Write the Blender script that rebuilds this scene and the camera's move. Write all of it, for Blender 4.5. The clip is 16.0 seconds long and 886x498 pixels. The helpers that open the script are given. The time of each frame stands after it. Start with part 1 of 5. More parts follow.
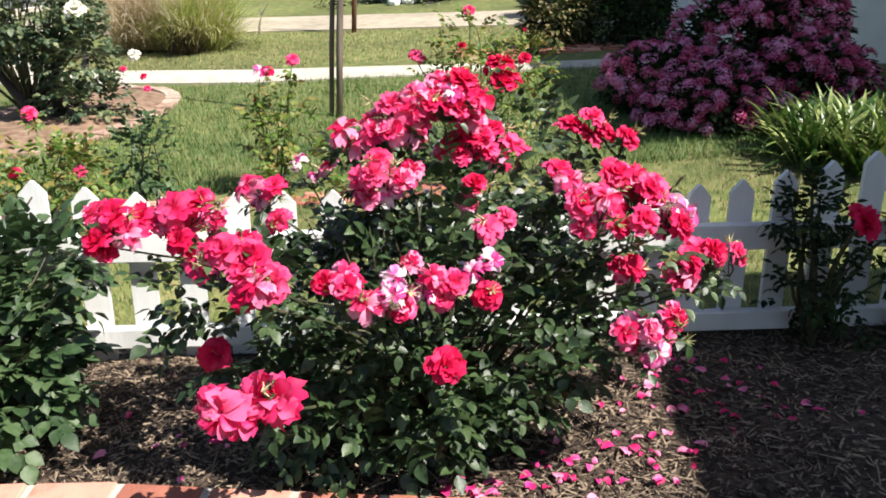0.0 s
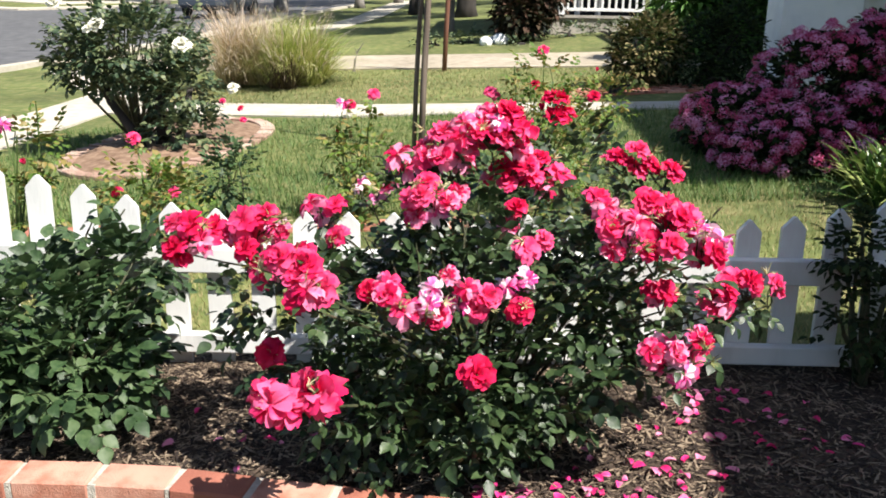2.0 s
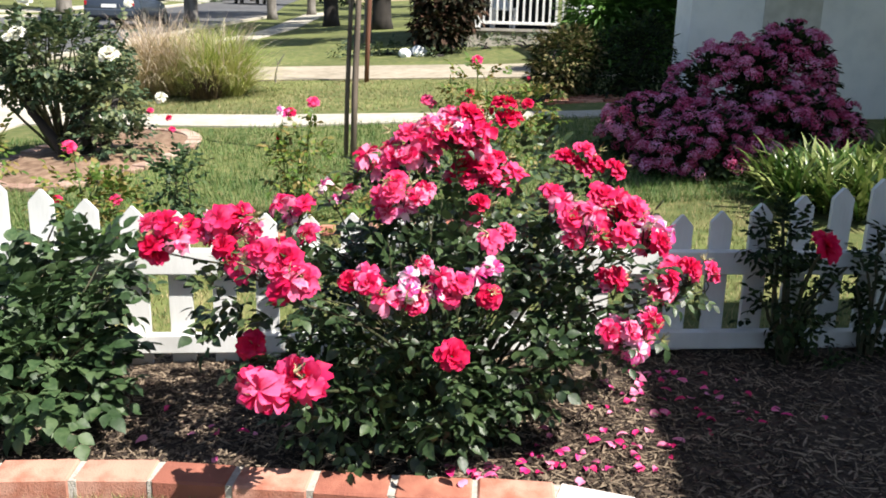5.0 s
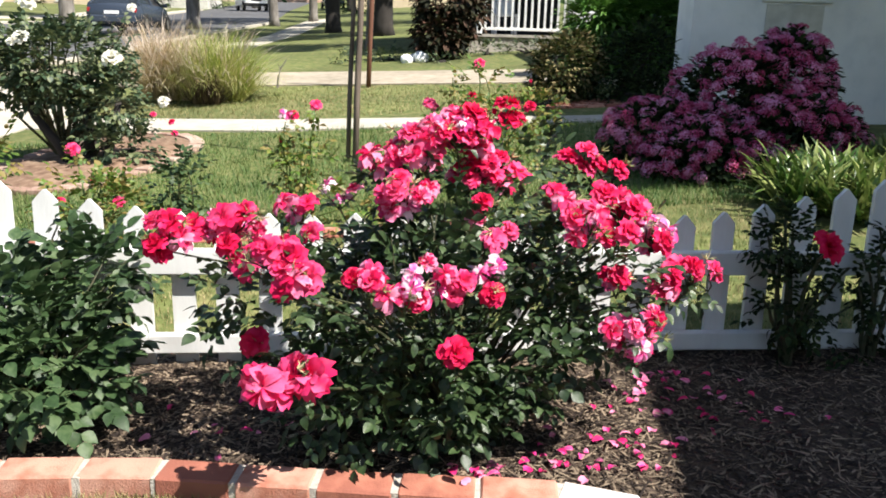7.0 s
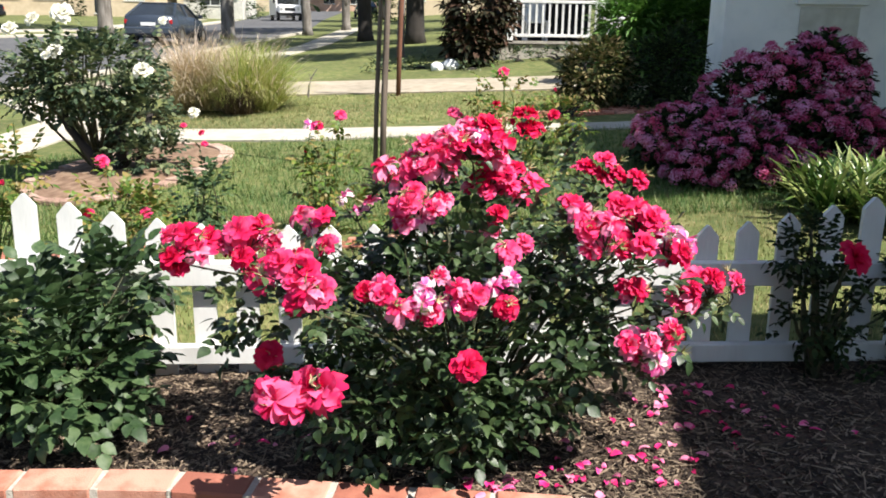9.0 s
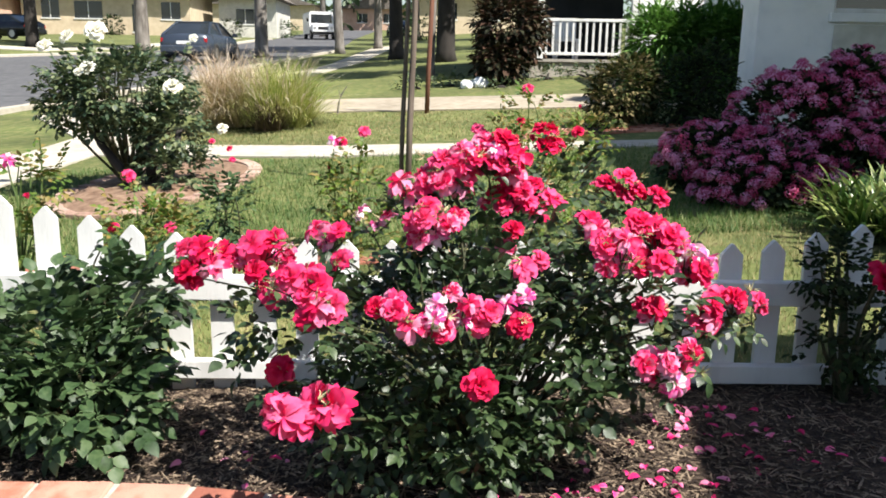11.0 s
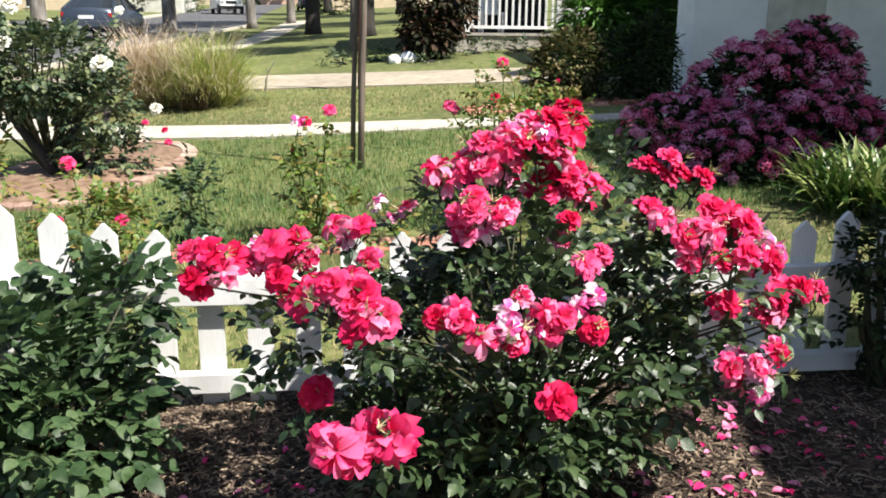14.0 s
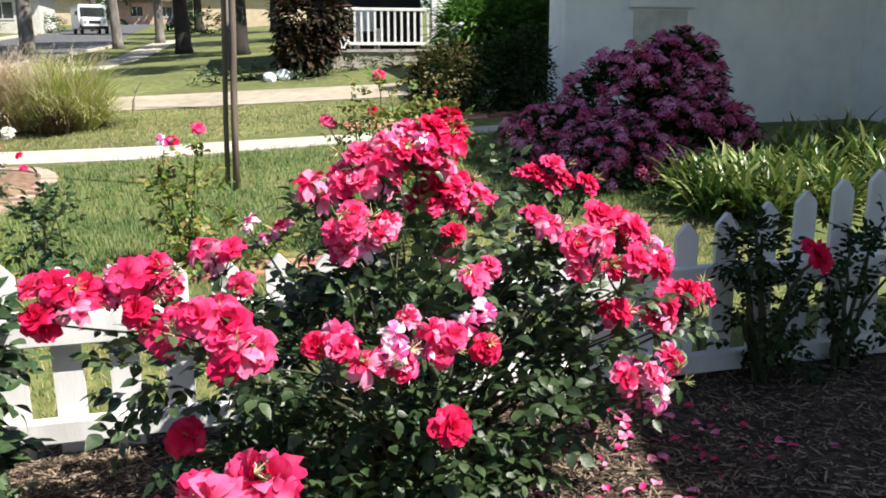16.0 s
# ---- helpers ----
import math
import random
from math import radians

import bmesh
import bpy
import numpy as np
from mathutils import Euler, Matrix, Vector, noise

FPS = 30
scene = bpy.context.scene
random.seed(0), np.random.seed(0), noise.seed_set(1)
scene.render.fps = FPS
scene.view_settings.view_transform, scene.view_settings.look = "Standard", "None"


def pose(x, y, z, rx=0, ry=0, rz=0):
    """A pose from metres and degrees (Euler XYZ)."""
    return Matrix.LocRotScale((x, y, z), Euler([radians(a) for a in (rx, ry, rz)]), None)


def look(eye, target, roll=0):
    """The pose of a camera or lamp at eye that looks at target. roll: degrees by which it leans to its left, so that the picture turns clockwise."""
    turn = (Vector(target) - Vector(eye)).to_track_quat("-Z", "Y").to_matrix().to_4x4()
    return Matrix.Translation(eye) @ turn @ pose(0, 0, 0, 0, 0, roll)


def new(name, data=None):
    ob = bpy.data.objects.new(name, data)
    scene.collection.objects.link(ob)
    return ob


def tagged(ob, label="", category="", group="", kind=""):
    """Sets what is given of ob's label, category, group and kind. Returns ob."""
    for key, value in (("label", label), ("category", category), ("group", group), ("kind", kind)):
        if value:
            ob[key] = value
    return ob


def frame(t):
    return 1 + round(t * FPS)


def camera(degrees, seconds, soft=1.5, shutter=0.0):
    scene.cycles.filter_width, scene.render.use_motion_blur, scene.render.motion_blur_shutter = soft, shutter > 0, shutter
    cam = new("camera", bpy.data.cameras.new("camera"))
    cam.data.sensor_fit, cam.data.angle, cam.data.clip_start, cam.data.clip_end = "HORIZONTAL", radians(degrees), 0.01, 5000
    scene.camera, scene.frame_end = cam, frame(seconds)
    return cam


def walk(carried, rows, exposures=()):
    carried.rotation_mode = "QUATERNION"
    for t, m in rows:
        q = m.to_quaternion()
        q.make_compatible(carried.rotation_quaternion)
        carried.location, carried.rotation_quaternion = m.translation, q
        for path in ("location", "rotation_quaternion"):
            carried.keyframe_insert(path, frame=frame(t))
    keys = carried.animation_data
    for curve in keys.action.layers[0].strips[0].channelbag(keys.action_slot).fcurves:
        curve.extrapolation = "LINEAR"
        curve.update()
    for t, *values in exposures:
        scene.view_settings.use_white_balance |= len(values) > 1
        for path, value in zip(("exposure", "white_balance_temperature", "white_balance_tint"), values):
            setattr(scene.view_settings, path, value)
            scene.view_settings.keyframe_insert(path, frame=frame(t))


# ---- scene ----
cam = camera(56.0, 16.0, soft=1.8)
PATH = [
    (0.0, -0.1816, -2.5470, 1.1806, 71.76, -0.63, -5.70),
    (0.5, -0.1391, -2.6180, 1.1902, 73.83, -0.32, -2.36),
    (1.0, -0.1039, -2.6667, 1.1908, 74.11, -1.08, -0.55),
    (1.5, -0.0845, -2.6897, 1.1821, 74.41, -0.86, -0.34),
    (2.0, -0.0739, -2.7098, 1.1783, 74.29, -1.05, 0.84),
    (2.5, -0.0807, -2.7242, 1.1785, 74.50, -1.10, 0.39),
    (3.0, -0.1230, -2.7446, 1.1795, 74.09, -1.42, -1.50),
    (3.5, -0.1823, -2.7802, 1.1702, 73.04, -1.43, -2.72),
    (4.0, -0.2048, -2.8228, 1.1702, 74.46, -1.15, -4.77),
    (6.5, -0.2244, -2.8625, 1.1467, 75.46, -1.60, -5.14),
    (7.0, -0.2249, -2.8638, 1.1438, 75.69, -1.53, -4.97),
    (7.5, -0.2212, -2.8701, 1.1487, 76.44, -0.77, -4.82),
    (8.0, -0.2179, -2.8719, 1.1460, 76.54, -0.53, -4.80),
    (8.5, -0.2093, -2.8715, 1.1417, 75.97, -0.64, -4.48),
    (9.0, -0.1719, -2.8526, 1.1580, 76.09, -0.79, -2.77),
    (11.5, -0.1283, -2.8280, 1.1446, 77.37, -1.10, -0.29),
    (12.0, -0.1458, -2.8244, 1.1429, 77.08, -1.58, -0.01),
    (12.5, -0.2260, -2.7752, 1.1474, 76.79, -1.94, -1.28),
    (13.0, -0.3532, -2.7214, 1.1420, 77.06, -0.31, -6.43),
    (13.5, -0.4227, -2.6582, 1.1287, 75.30, -1.35, -7.77),
    (14.0, -0.4407, -2.5284, 1.1302, 75.71, -0.58, -6.65),
    (14.5, -0.4388, -2.4174, 1.1167, 75.94, -0.38, -5.86),
    (15.0, -0.4250, -2.3888, 1.1245, 77.50, 0.24, -6.27),
    (15.5, -0.4144, -2.3969, 1.1069, 77.24, 0.60, -10.49),
    (16.0, -0.4072, -2.4090, 1.1016, 76.88, 0.21, -14.84),
]
walk(cam, [(t, pose(x, y, z, rx, ry, rz)) for t, x, y, z, rx, ry, rz in PATH])

# ---- light ----
SUN = Vector((0.48, -0.36, 0.80)).normalized()
world = bpy.data.worlds.new("world")
scene.world = world
world.use_nodes = True
wn = world.node_tree.nodes
sky = wn.new("ShaderNodeTexSky")
sky.sky_type = "NISHITA"
sky.sun_disc = False
sky.sun_elevation = math.asin(SUN.z)
sky.sun_rotation = math.atan2(SUN.x, SUN.y)
world.node_tree.links.new(sky.outputs[0], wn["Background"].inputs[0])
wn["Background"].inputs[1].default_value = 0.070
sun = new("sun", bpy.data.lights.new("sun", "SUN"))
sun.data.energy, sun.data.angle, sun.data.color = 5.2, radians(0.55), (1.0, 0.95, 0.87)
sun.matrix_world = look(SUN * 30, (0, 0, 0))
scene.view_settings.exposure = 1.08

# ---- materials ----


def material(name, stops, scale=20.0, detail=4.0, rough=0.8, bump=0.0, bump_scale=None, per_object=0.0, per_island=0.0,
             big=0.0, big_scale=2.0, metal=0.0, sheen=0.0, translucent=0.0, stretch=(1, 1, 1), spec=0.4):
    """Noise-driven colour between the stops, with a second, larger variation of brightness, fine relief and, for leaves and petals, light passing through."""
    m = bpy.data.materials.new(name)
    m.use_nodes = True
    nt, n = m.node_tree, m.node_tree.nodes
    link = nt.links.new
    bsdf = n["Principled BSDF"]
    coord, mapping, tex, ramp = (n.new("ShaderNode" + k) for k in ("TexCoord", "Mapping", "TexNoise", "ValToRGB"))
    mapping.inputs["Scale"].default_value = stretch
    tex.inputs["Scale"].default_value, tex.inputs["Detail"].default_value = scale, detail
    link(coord.outputs["Object"], mapping.inputs[0])
    link(mapping.outputs[0], tex.inputs["Vector"])
    value = tex.outputs["Fac"]
    for kind, amount in (("ShaderNodeObjectInfo", per_object), ("ShaderNodeNewGeometry", per_island)):
        if amount:
            src = n.new(kind)
            out = src.outputs["Random" if kind.endswith("Info") else "Random Per Island"]
            add = n.new("ShaderNodeMath")
            add.operation = "MULTIPLY_ADD"
            shift = n.new("ShaderNodeMath")
            shift.operation = "SUBTRACT"
            shift.inputs[1].default_value = 0.5
            link(out, shift.inputs[0])
            link(shift.outputs[0], add.inputs[0])
            add.inputs[1].default_value = amount
            link(value, add.inputs[2])
            value = add.outputs[0]
    link(value, ramp.inputs[0])
    lo, hi = 0.28, 0.72
    for i, c in enumerate(stops):
        pos = lo + (hi - lo) * i / max(1, len(stops) - 1)
        e = ramp.color_ramp.elements[i] if i < 2 else ramp.color_ramp.elements.new(pos)
        e.position, e.color = pos, (*c, 1)
    colour = ramp.outputs[0]
    if big:
        t2, mix, rr = n.new("ShaderNodeTexNoise"), n.new("ShaderNodeMix"), n.new("ShaderNodeMapRange")
        mix.data_type, mix.blend_type = "RGBA", "MULTIPLY"
        t2.inputs["Scale"].default_value = big_scale
        link(coord.outputs["Object"], t2.inputs["Vector"])
        link(t2.outputs["Fac"], rr.inputs["Value"])
        rr.inputs["From Min"].default_value, rr.inputs["From Max"].default_value = 0.3, 0.7
        rr.inputs["To Min"].default_value, rr.inputs["To Max"].default_value = 1 - big, 1
        mix.inputs[0].default_value = 1
        link(colour, mix.inputs[6])
        link(rr.outputs[0], mix.inputs[7])
        colour = mix.outputs[2]
    link(colour, bsdf.inputs["Base Color"])
    bsdf.inputs["Roughness"].default_value, bsdf.inputs["Metallic"].default_value = rough, metal
    bsdf.inputs["Specular IOR Level"].default_value = spec
    if bump:
        b, t3 = n.new("ShaderNodeBump"), n.new("ShaderNodeTexNoise")
        t3.inputs["Scale"].default_value, t3.inputs["Detail"].default_value = bump_scale or scale * 3, 5
        link(mapping.outputs[0], t3.inputs["Vector"])
        link(t3.outputs["Fac"], b.inputs["Height"])
        b.inputs["Strength"].default_value, b.inputs["Distance"].default_value = bump, 0.01
        link(b.outputs[0], bsdf.inputs["Normal"])
    if translucent:
        tr, ms = n.new("ShaderNodeBsdfTranslucent"), n.new("ShaderNodeMixShader")
        link(colour, tr.inputs[0])
        ms.inputs[0].default_value = translucent
        link(bsdf.outputs[0], ms.inputs[1])
        link(tr.outputs[0], ms.inputs[2])
        link(ms.outputs[0], n["Material Output"].inputs[0])
    return m


M = {}
M["leaf"] = material("rose leaf", [(0.017, 0.034, 0.013), (0.031, 0.058, 0.021), (0.060, 0.095, 0.036)], 60, 3, 0.42, 0.15, 300, per_island=0.6, translucent=0.12, spec=0.5)
M["leaf_light"] = material("broad rose leaf", [(0.024, 0.050, 0.018), (0.043, 0.083, 0.030), (0.078, 0.122, 0.050)], 60, 3, 0.5, 0.15, 300, per_island=0.6, translucent=0.18)
M["leaf_mid"] = material("olive rose leaf", [(0.032, 0.058, 0.028), (0.062, 0.100, 0.048), (0.14, 0.165, 0.075)], 60, 3, 0.5, 0.15, 300, per_island=0.8, translucent=0.15)
M["leaf_yellow"] = material("young leaf", [(0.07, 0.13, 0.02), (0.13, 0.20, 0.03), (0.22, 0.17, 0.05)], 60, 3, 0.5, per_island=0.8, translucent=0.25)
M["leaf_dark"] = material("dark and shaded leaf", [(0.010, 0.018, 0.008), (0.018, 0.034, 0.012), (0.04, 0.06, 0.02)], 40, 3, 0.85, per_island=0.6, translucent=0.1, spec=0.15)
M["leaf_russet"] = material("russet tree leaf", [(0.014, 0.016, 0.008), (0.030, 0.034, 0.014), (0.075, 0.040, 0.026)], 30, 3, 0.7, per_island=0.9, translucent=0.15, spec=0.2)
M["leaf_olive"] = material("olive shrub leaf", [(0.030, 0.042, 0.012), (0.075, 0.092, 0.022), (0.19, 0.155, 0.075)], 30, 3, 0.7, per_island=0.9, translucent=0.15, spec=0.2)
M["leaf_bright"] = material("hedge blade leaf", [(0.045, 0.12, 0.018), (0.085, 0.20, 0.028), (0.15, 0.28, 0.06)], 40, 3, 0.5, per_island=0.6, translucent=0.25)
M["strap"] = material("strap leaf", [(0.035, 0.082, 0.016), (0.085, 0.150, 0.028), (0.25, 0.29, 0.095)], 12, 3, 0.32, 0.1, 80, per_object=0.7, translucent=0.2, spec=0.5)
M["stem"] = material("rose cane", [(0.025, 0.035, 0.014), (0.05, 0.055, 0.025), (0.075, 0.05, 0.032)], 40, 4, 0.7, 0.3)
M["stem_green"] = material("green shoot", [(0.05, 0.09, 0.02), (0.09, 0.13, 0.035)], 40, 4, 0.6, 0.1)
M["red"] = material("crimson petal", [(0.67, 0.010, 0.08), (0.79, 0.028, 0.155), (0.86, 0.11, 0.285)], 14, 3, 0.55, 0.1, 60, per_object=0.5, per_island=0.25, translucent=0.38, spec=0.2)
M["pink"] = material("faded pink petal", [(0.71, 0.015, 0.11), (0.79, 0.09, 0.27), (0.83, 0.31, 0.48)], 24, 3, 0.55, 0.1, 60, per_object=0.3, per_island=0.7, translucent=0.38, spec=0.2)
M["pale"] = material("spent pale petal", [(0.74, 0.07, 0.30), (0.80, 0.26, 0.52), (0.84, 0.62, 0.72)], 30, 3, 0.6, 0.1, 60, per_object=0.3, per_island=0.9, translucent=0.28, spec=0.2)
M["rose"] = material("deep pink petal", [(0.70, 0.012, 0.10), (0.79, 0.04, 0.18), (0.84, 0.14, 0.32)], 24, 3, 0.55, 0.1, 60, per_object=0.3, per_island=0.5, translucent=0.38, spec=0.2)
M["ivory"] = material("ivory petal", [(0.80, 0.78, 0.66), (0.86, 0.85, 0.78)], 20, 3, 0.6, per_object=0.3, translucent=0.3)
M["stamen"] = material("stamens", [(0.45, 0.28, 0.05), (0.6, 0.42, 0.12)], 200, 2, 0.8)
M["sepal"] = material("dry sepal", [(0.16, 0.17, 0.06), (0.5, 0.42, 0.25)], 60, 2, 0.8, per_object=0.6)
M["geranium"] = material("mauve flower head", [(0.35, 0.020, 0.09), (0.49, 0.065, 0.20), (0.69, 0.30, 0.50)], 60, 3, 0.6, per_object=0.6, per_island=0.5, translucent=0.2)
M["fallen"] = material("fallen petal", [(0.55, 0.01, 0.12), (0.72, 0.04, 0.25), (0.75, 0.25, 0.40)], 30, 2, 0.6, per_object=0.8, translucent=0.2)
M["mulch"] = material("mulch soil", [(0.030, 0.020, 0.014), (0.075, 0.052, 0.036), (0.14, 0.10, 0.07)], 60, 6, 0.95, 0.8, 140, big=0.4, big_scale=3)
M["chip"] = material("wood chip", [(0.032, 0.021, 0.016), (0.092, 0.063, 0.046), (0.29, 0.22, 0.155)], 40, 4, 0.9, 0.4, per_island=1.0, big=0.4, big_scale=5)
M["brick"] = material("red brick", [(0.31, 0.11, 0.075), (0.42, 0.165, 0.11), (0.53, 0.28, 0.21)], 14, 7, 0.9, 0.3, 160, per_object=0.6, big=0.25, big_scale=7)
M["brick_white"] = material("paint-splashed brick", [(0.50, 0.33, 0.27), (0.68, 0.60, 0.55), (0.74, 0.72, 0.70)], 12, 6, 0.9, 0.5, 140)
M["mortar"] = material("mortar", [(0.34, 0.30, 0.26), (0.50, 0.46, 0.41)], 60, 5, 0.95, 0.5)
M["paint"] = material("white fence paint", [(0.60, 0.60, 0.59), (0.71, 0.71, 0.70), (0.76, 0.76, 0.75)], 9, 5, 0.55, 0.15, 60, big=0.12, big_scale=5, stretch=(1, 1, 0.25))
M["stucco"] = material("white stucco", [(0.77, 0.78, 0.79), (0.84, 0.845, 0.85), (0.87, 0.87, 0.87)], 5, 6, 0.9, 0.35, 180, big=0.10, big_scale=1.2)
M["stucco_dull"] = material("dull stucco", [(0.52, 0.51, 0.46), (0.66, 0.65, 0.60)], 8, 6, 0.9, 0.35, 150, big=0.2)
M["lawn"] = material("lawn ground", [(0.075, 0.105, 0.028), (0.135, 0.16, 0.045), (0.25, 0.23, 0.095)], 9, 8, 0.95, 0.6, 90, big=0.45, big_scale=0.7)
M["grass"] = material("grass blade", [(0.040, 0.10, 0.018), (0.085, 0.170, 0.035), (0.21, 0.24, 0.085)], 1.6, 4, 0.6, per_island=0.65, translucent=0.25)
M["grass_dry"] = material("dry grass blade", [(0.12, 0.15, 0.04), (0.24, 0.22, 0.09), (0.38, 0.31, 0.16)], 3.0, 3, 0.7, per_island=0.7, translucent=0.2)
M["plume_tan"] = material("tan fountain grass", [(0.30, 0.24, 0.11), (0.46, 0.36, 0.20), (0.58, 0.47, 0.33)], 1.6, 3, 0.7, per_island=0.5, translucent=0.25)
M["plume"] = material("green fountain grass", [(0.19, 0.27, 0.045), (0.34, 0.40, 0.085), (0.54, 0.50, 0.22)], 1.6, 3, 0.7, per_island=0.5, translucent=0.25)
M["plume_head"] = material("feathery plume", [(0.50, 0.38, 0.28), (0.66, 0.54, 0.43), (0.74, 0.64, 0.54)], 3, 3, 0.8, per_island=0.6, translucent=0.35)
M["grass_dark"] = material("dark brown grass", [(0.04, 0.025, 0.015), (0.10, 0.07, 0.035)], 12, 3, 0.9, per_island=0.6)
M["drive"] = material("weathered driveway concrete", [(0.28, 0.24, 0.18), (0.39, 0.335, 0.255), (0.45, 0.39, 0.31)], 6, 7, 0.9, 0.3, 120, big=0.25, big_scale=0.8)
M["concrete"] = material("concrete path", [(0.37, 0.335, 0.275), (0.46, 0.42, 0.35), (0.52, 0.48, 0.41)], 8, 7, 0.9, 0.3, 120, big=0.15, big_scale=1.0)
M["asphalt"] = material("asphalt", [(0.065, 0.066, 0.07), (0.10, 0.10, 0.105), (0.14, 0.14, 0.14)], 4, 8, 0.85, 0.3, 60, big=0.2, big_scale=0.2)
M["soil"] = material("bare soil", [(0.13, 0.075, 0.045), (0.24, 0.15, 0.10), (0.34, 0.24, 0.16)], 14, 7, 0.95, 0.7, 60, big=0.25)
M["wood"] = material("weathered stake wood", [(0.055, 0.042, 0.034), (0.13, 0.10, 0.08), (0.21, 0.17, 0.135)], 18, 6, 0.85, 0.5, 60, stretch=(1, 1, 0.08))
M["bark"] = material("tree bark", [(0.07, 0.06, 0.05), (0.15, 0.135, 0.12), (0.25, 0.23, 0.21)], 5, 7, 0.95, 0.8, 20, stretch=(1, 1, 0.3))
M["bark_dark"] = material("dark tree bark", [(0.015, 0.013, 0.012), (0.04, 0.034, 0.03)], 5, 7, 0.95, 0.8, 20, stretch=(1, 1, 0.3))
M["stone"] = material("stone base", [(0.20, 0.18, 0.16), (0.33, 0.30, 0.27), (0.42, 0.39, 0.35)], 4, 6, 0.95, 0.5, 30)
M["dark"] = material("near-black shade and grille", [(0.012, 0.013, 0.014), (0.03, 0.032, 0.035)], 2, 3, 0.9)
M["beige"] = material("beige house wall", [(0.52, 0.42, 0.29), (0.60, 0.50, 0.36)], 2, 5, 0.9, 0.2, 40, big=0.1)
M["salmon"] = material("salmon house wall", [(0.50, 0.32, 0.24), (0.58, 0.39, 0.30)], 2, 5, 0.9, 0.2, 40, big=0.1)
M["roof"] = material("roof shingles", [(0.09, 0.075, 0.065), (0.17, 0.15, 0.13)], 3, 5, 0.95, 0.4, 20)
M["carpaint"] = material("dark blue car paint", [(0.045, 0.058, 0.082), (0.055, 0.070, 0.096)], 1, 2, 0.25, metal=0.3, spec=0.6)
M["car_black"] = material("black car paint", [(0.008, 0.008, 0.010), (0.014, 0.014, 0.016)], 1, 2, 0.25, spec=0.6)
M["van"] = material("white van paint", [(0.70, 0.70, 0.70), (0.76, 0.76, 0.76)], 1, 2, 0.35)
M["rubber"] = material("tyre rubber", [(0.012, 0.012, 0.012), (0.025, 0.025, 0.025)], 30, 3, 0.9)
M["chrome"] = material("wheel alloy", [(0.4, 0.4, 0.4), (0.55, 0.55, 0.55)], 20, 2, 0.3, metal=0.9)
M["lamp_red"] = material("red tail lamp lens", [(0.25, 0.01, 0.012), (0.4, 0.015, 0.02)], 20, 2, 0.2)
M["glass"] = material("dark window glass", [(0.015, 0.018, 0.022), (0.03, 0.035, 0.04)], 1, 2, 0.06, spec=0.8)


# ---- mesh helpers ----
class Shape:
    """Gathers vertices and faces for one mesh."""

    def __init__(self):
        self.v, self.f = [], []

    def add(self, verts, faces, m=None):
        o = len(self.v)
        self.v += [tuple(m @ Vector(p)) if m is not None else tuple(p) for p in verts]
        self.f += [tuple(i + o for i in f) for f in faces]
        return self

    def box(self, x0, x1, y0, y1, z0, z1, m=None, bevel=0.0):
        b = bevel
        if not b:
            v = [(x, y, z) for z in (z0, z1) for y in (y0, y1) for x in (x0, x1)]
            return self.add(v, [(0, 2, 3, 1), (4, 5, 7, 6), (0, 1, 5, 4), (2, 6, 7, 3), (0, 4, 6, 2), (1, 3, 7, 5)], m)
        bm = bmesh.new()
        bmesh.ops.create_cube(bm, size=1, matrix=Matrix.Translation(((x0 + x1) / 2, (y0 + y1) / 2, (z0 + z1) / 2)) @ Matrix.Diagonal((x1 - x0, y1 - y0, z1 - z0, 1)))
        bmesh.ops.bevel(bm, geom=bm.edges[:], offset=b, segments=1, affect="EDGES")
        bm.verts.index_update()
        self.add([v.co[:] for v in bm.verts], [[v.index for v in f.verts] for f in bm.faces], m)
        bm.free()
        return self

    def prism(self, outline, y0, y1, m=None):
        """An outline in x and z, given depth along y."""
        n = len(outline)
        v = [(x, y0, z) for x, z in outline] + [(x, y1, z) for x, z in outline]
        f = [tuple(range(n)), tuple(range(2 * n - 1, n - 1, -1))] + [(i, n + i, n + (i + 1) % n, (i + 1) % n) for i in range(n)]
        return self.add(v, f, m)

    def tube(self, points, radii, sides=6, cap=True):
        pts = [Vector(p) for p in points]
        o = len(self.v)
        for i, p in enumerate(pts):
            d = (pts[min(i + 1, len(pts) - 1)] - pts[max(i - 1, 0)]).normalized()
            a = d.orthogonal().normalized() if abs(d.z) > 0.9 else d.cross(Vector((0, 0, 1))).normalized()
            b = d.cross(a)
            r = radii[i] if hasattr(radii, "__len__") else radii
            self.v += [tuple(p + (a * math.cos(k * math.tau / sides) + b * math.sin(k * math.tau / sides)) * r) for k in range(sides)]
        for i in range(len(pts) - 1):
            for k in range(sides):
                q, w = o + i * sides, (k + 1) % sides
                self.f.append((q + k, q + w, q + sides + w, q + sides + k))
        if cap:
            self.f += [tuple(range(o + sides - 1, o - 1, -1)), tuple(range(len(self.v) - sides, len(self.v)))]
        return self

    def mesh(self, name, mat, smooth=False):
        me = bpy.data.meshes.new(name)
        me.from_pydata(self.v, [], self.f)
        me.materials.append(mat)
        if smooth:
            me.polygons.foreach_set("use_smooth", [True] * len(me.polygons))
        me.update()
        return me


def part(name, shape, mat, parent=None, label="", smooth=False, kind=""):
    """Links a shape, or a ready mesh, as one object under a thing or a part."""
    me = shape.mesh(name, mat, smooth) if isinstance(shape, Shape) else shape
    ob = new(name, me)
    if parent is not None:
        ob.parent = parent
    return tagged(ob, label=label, kind=kind)


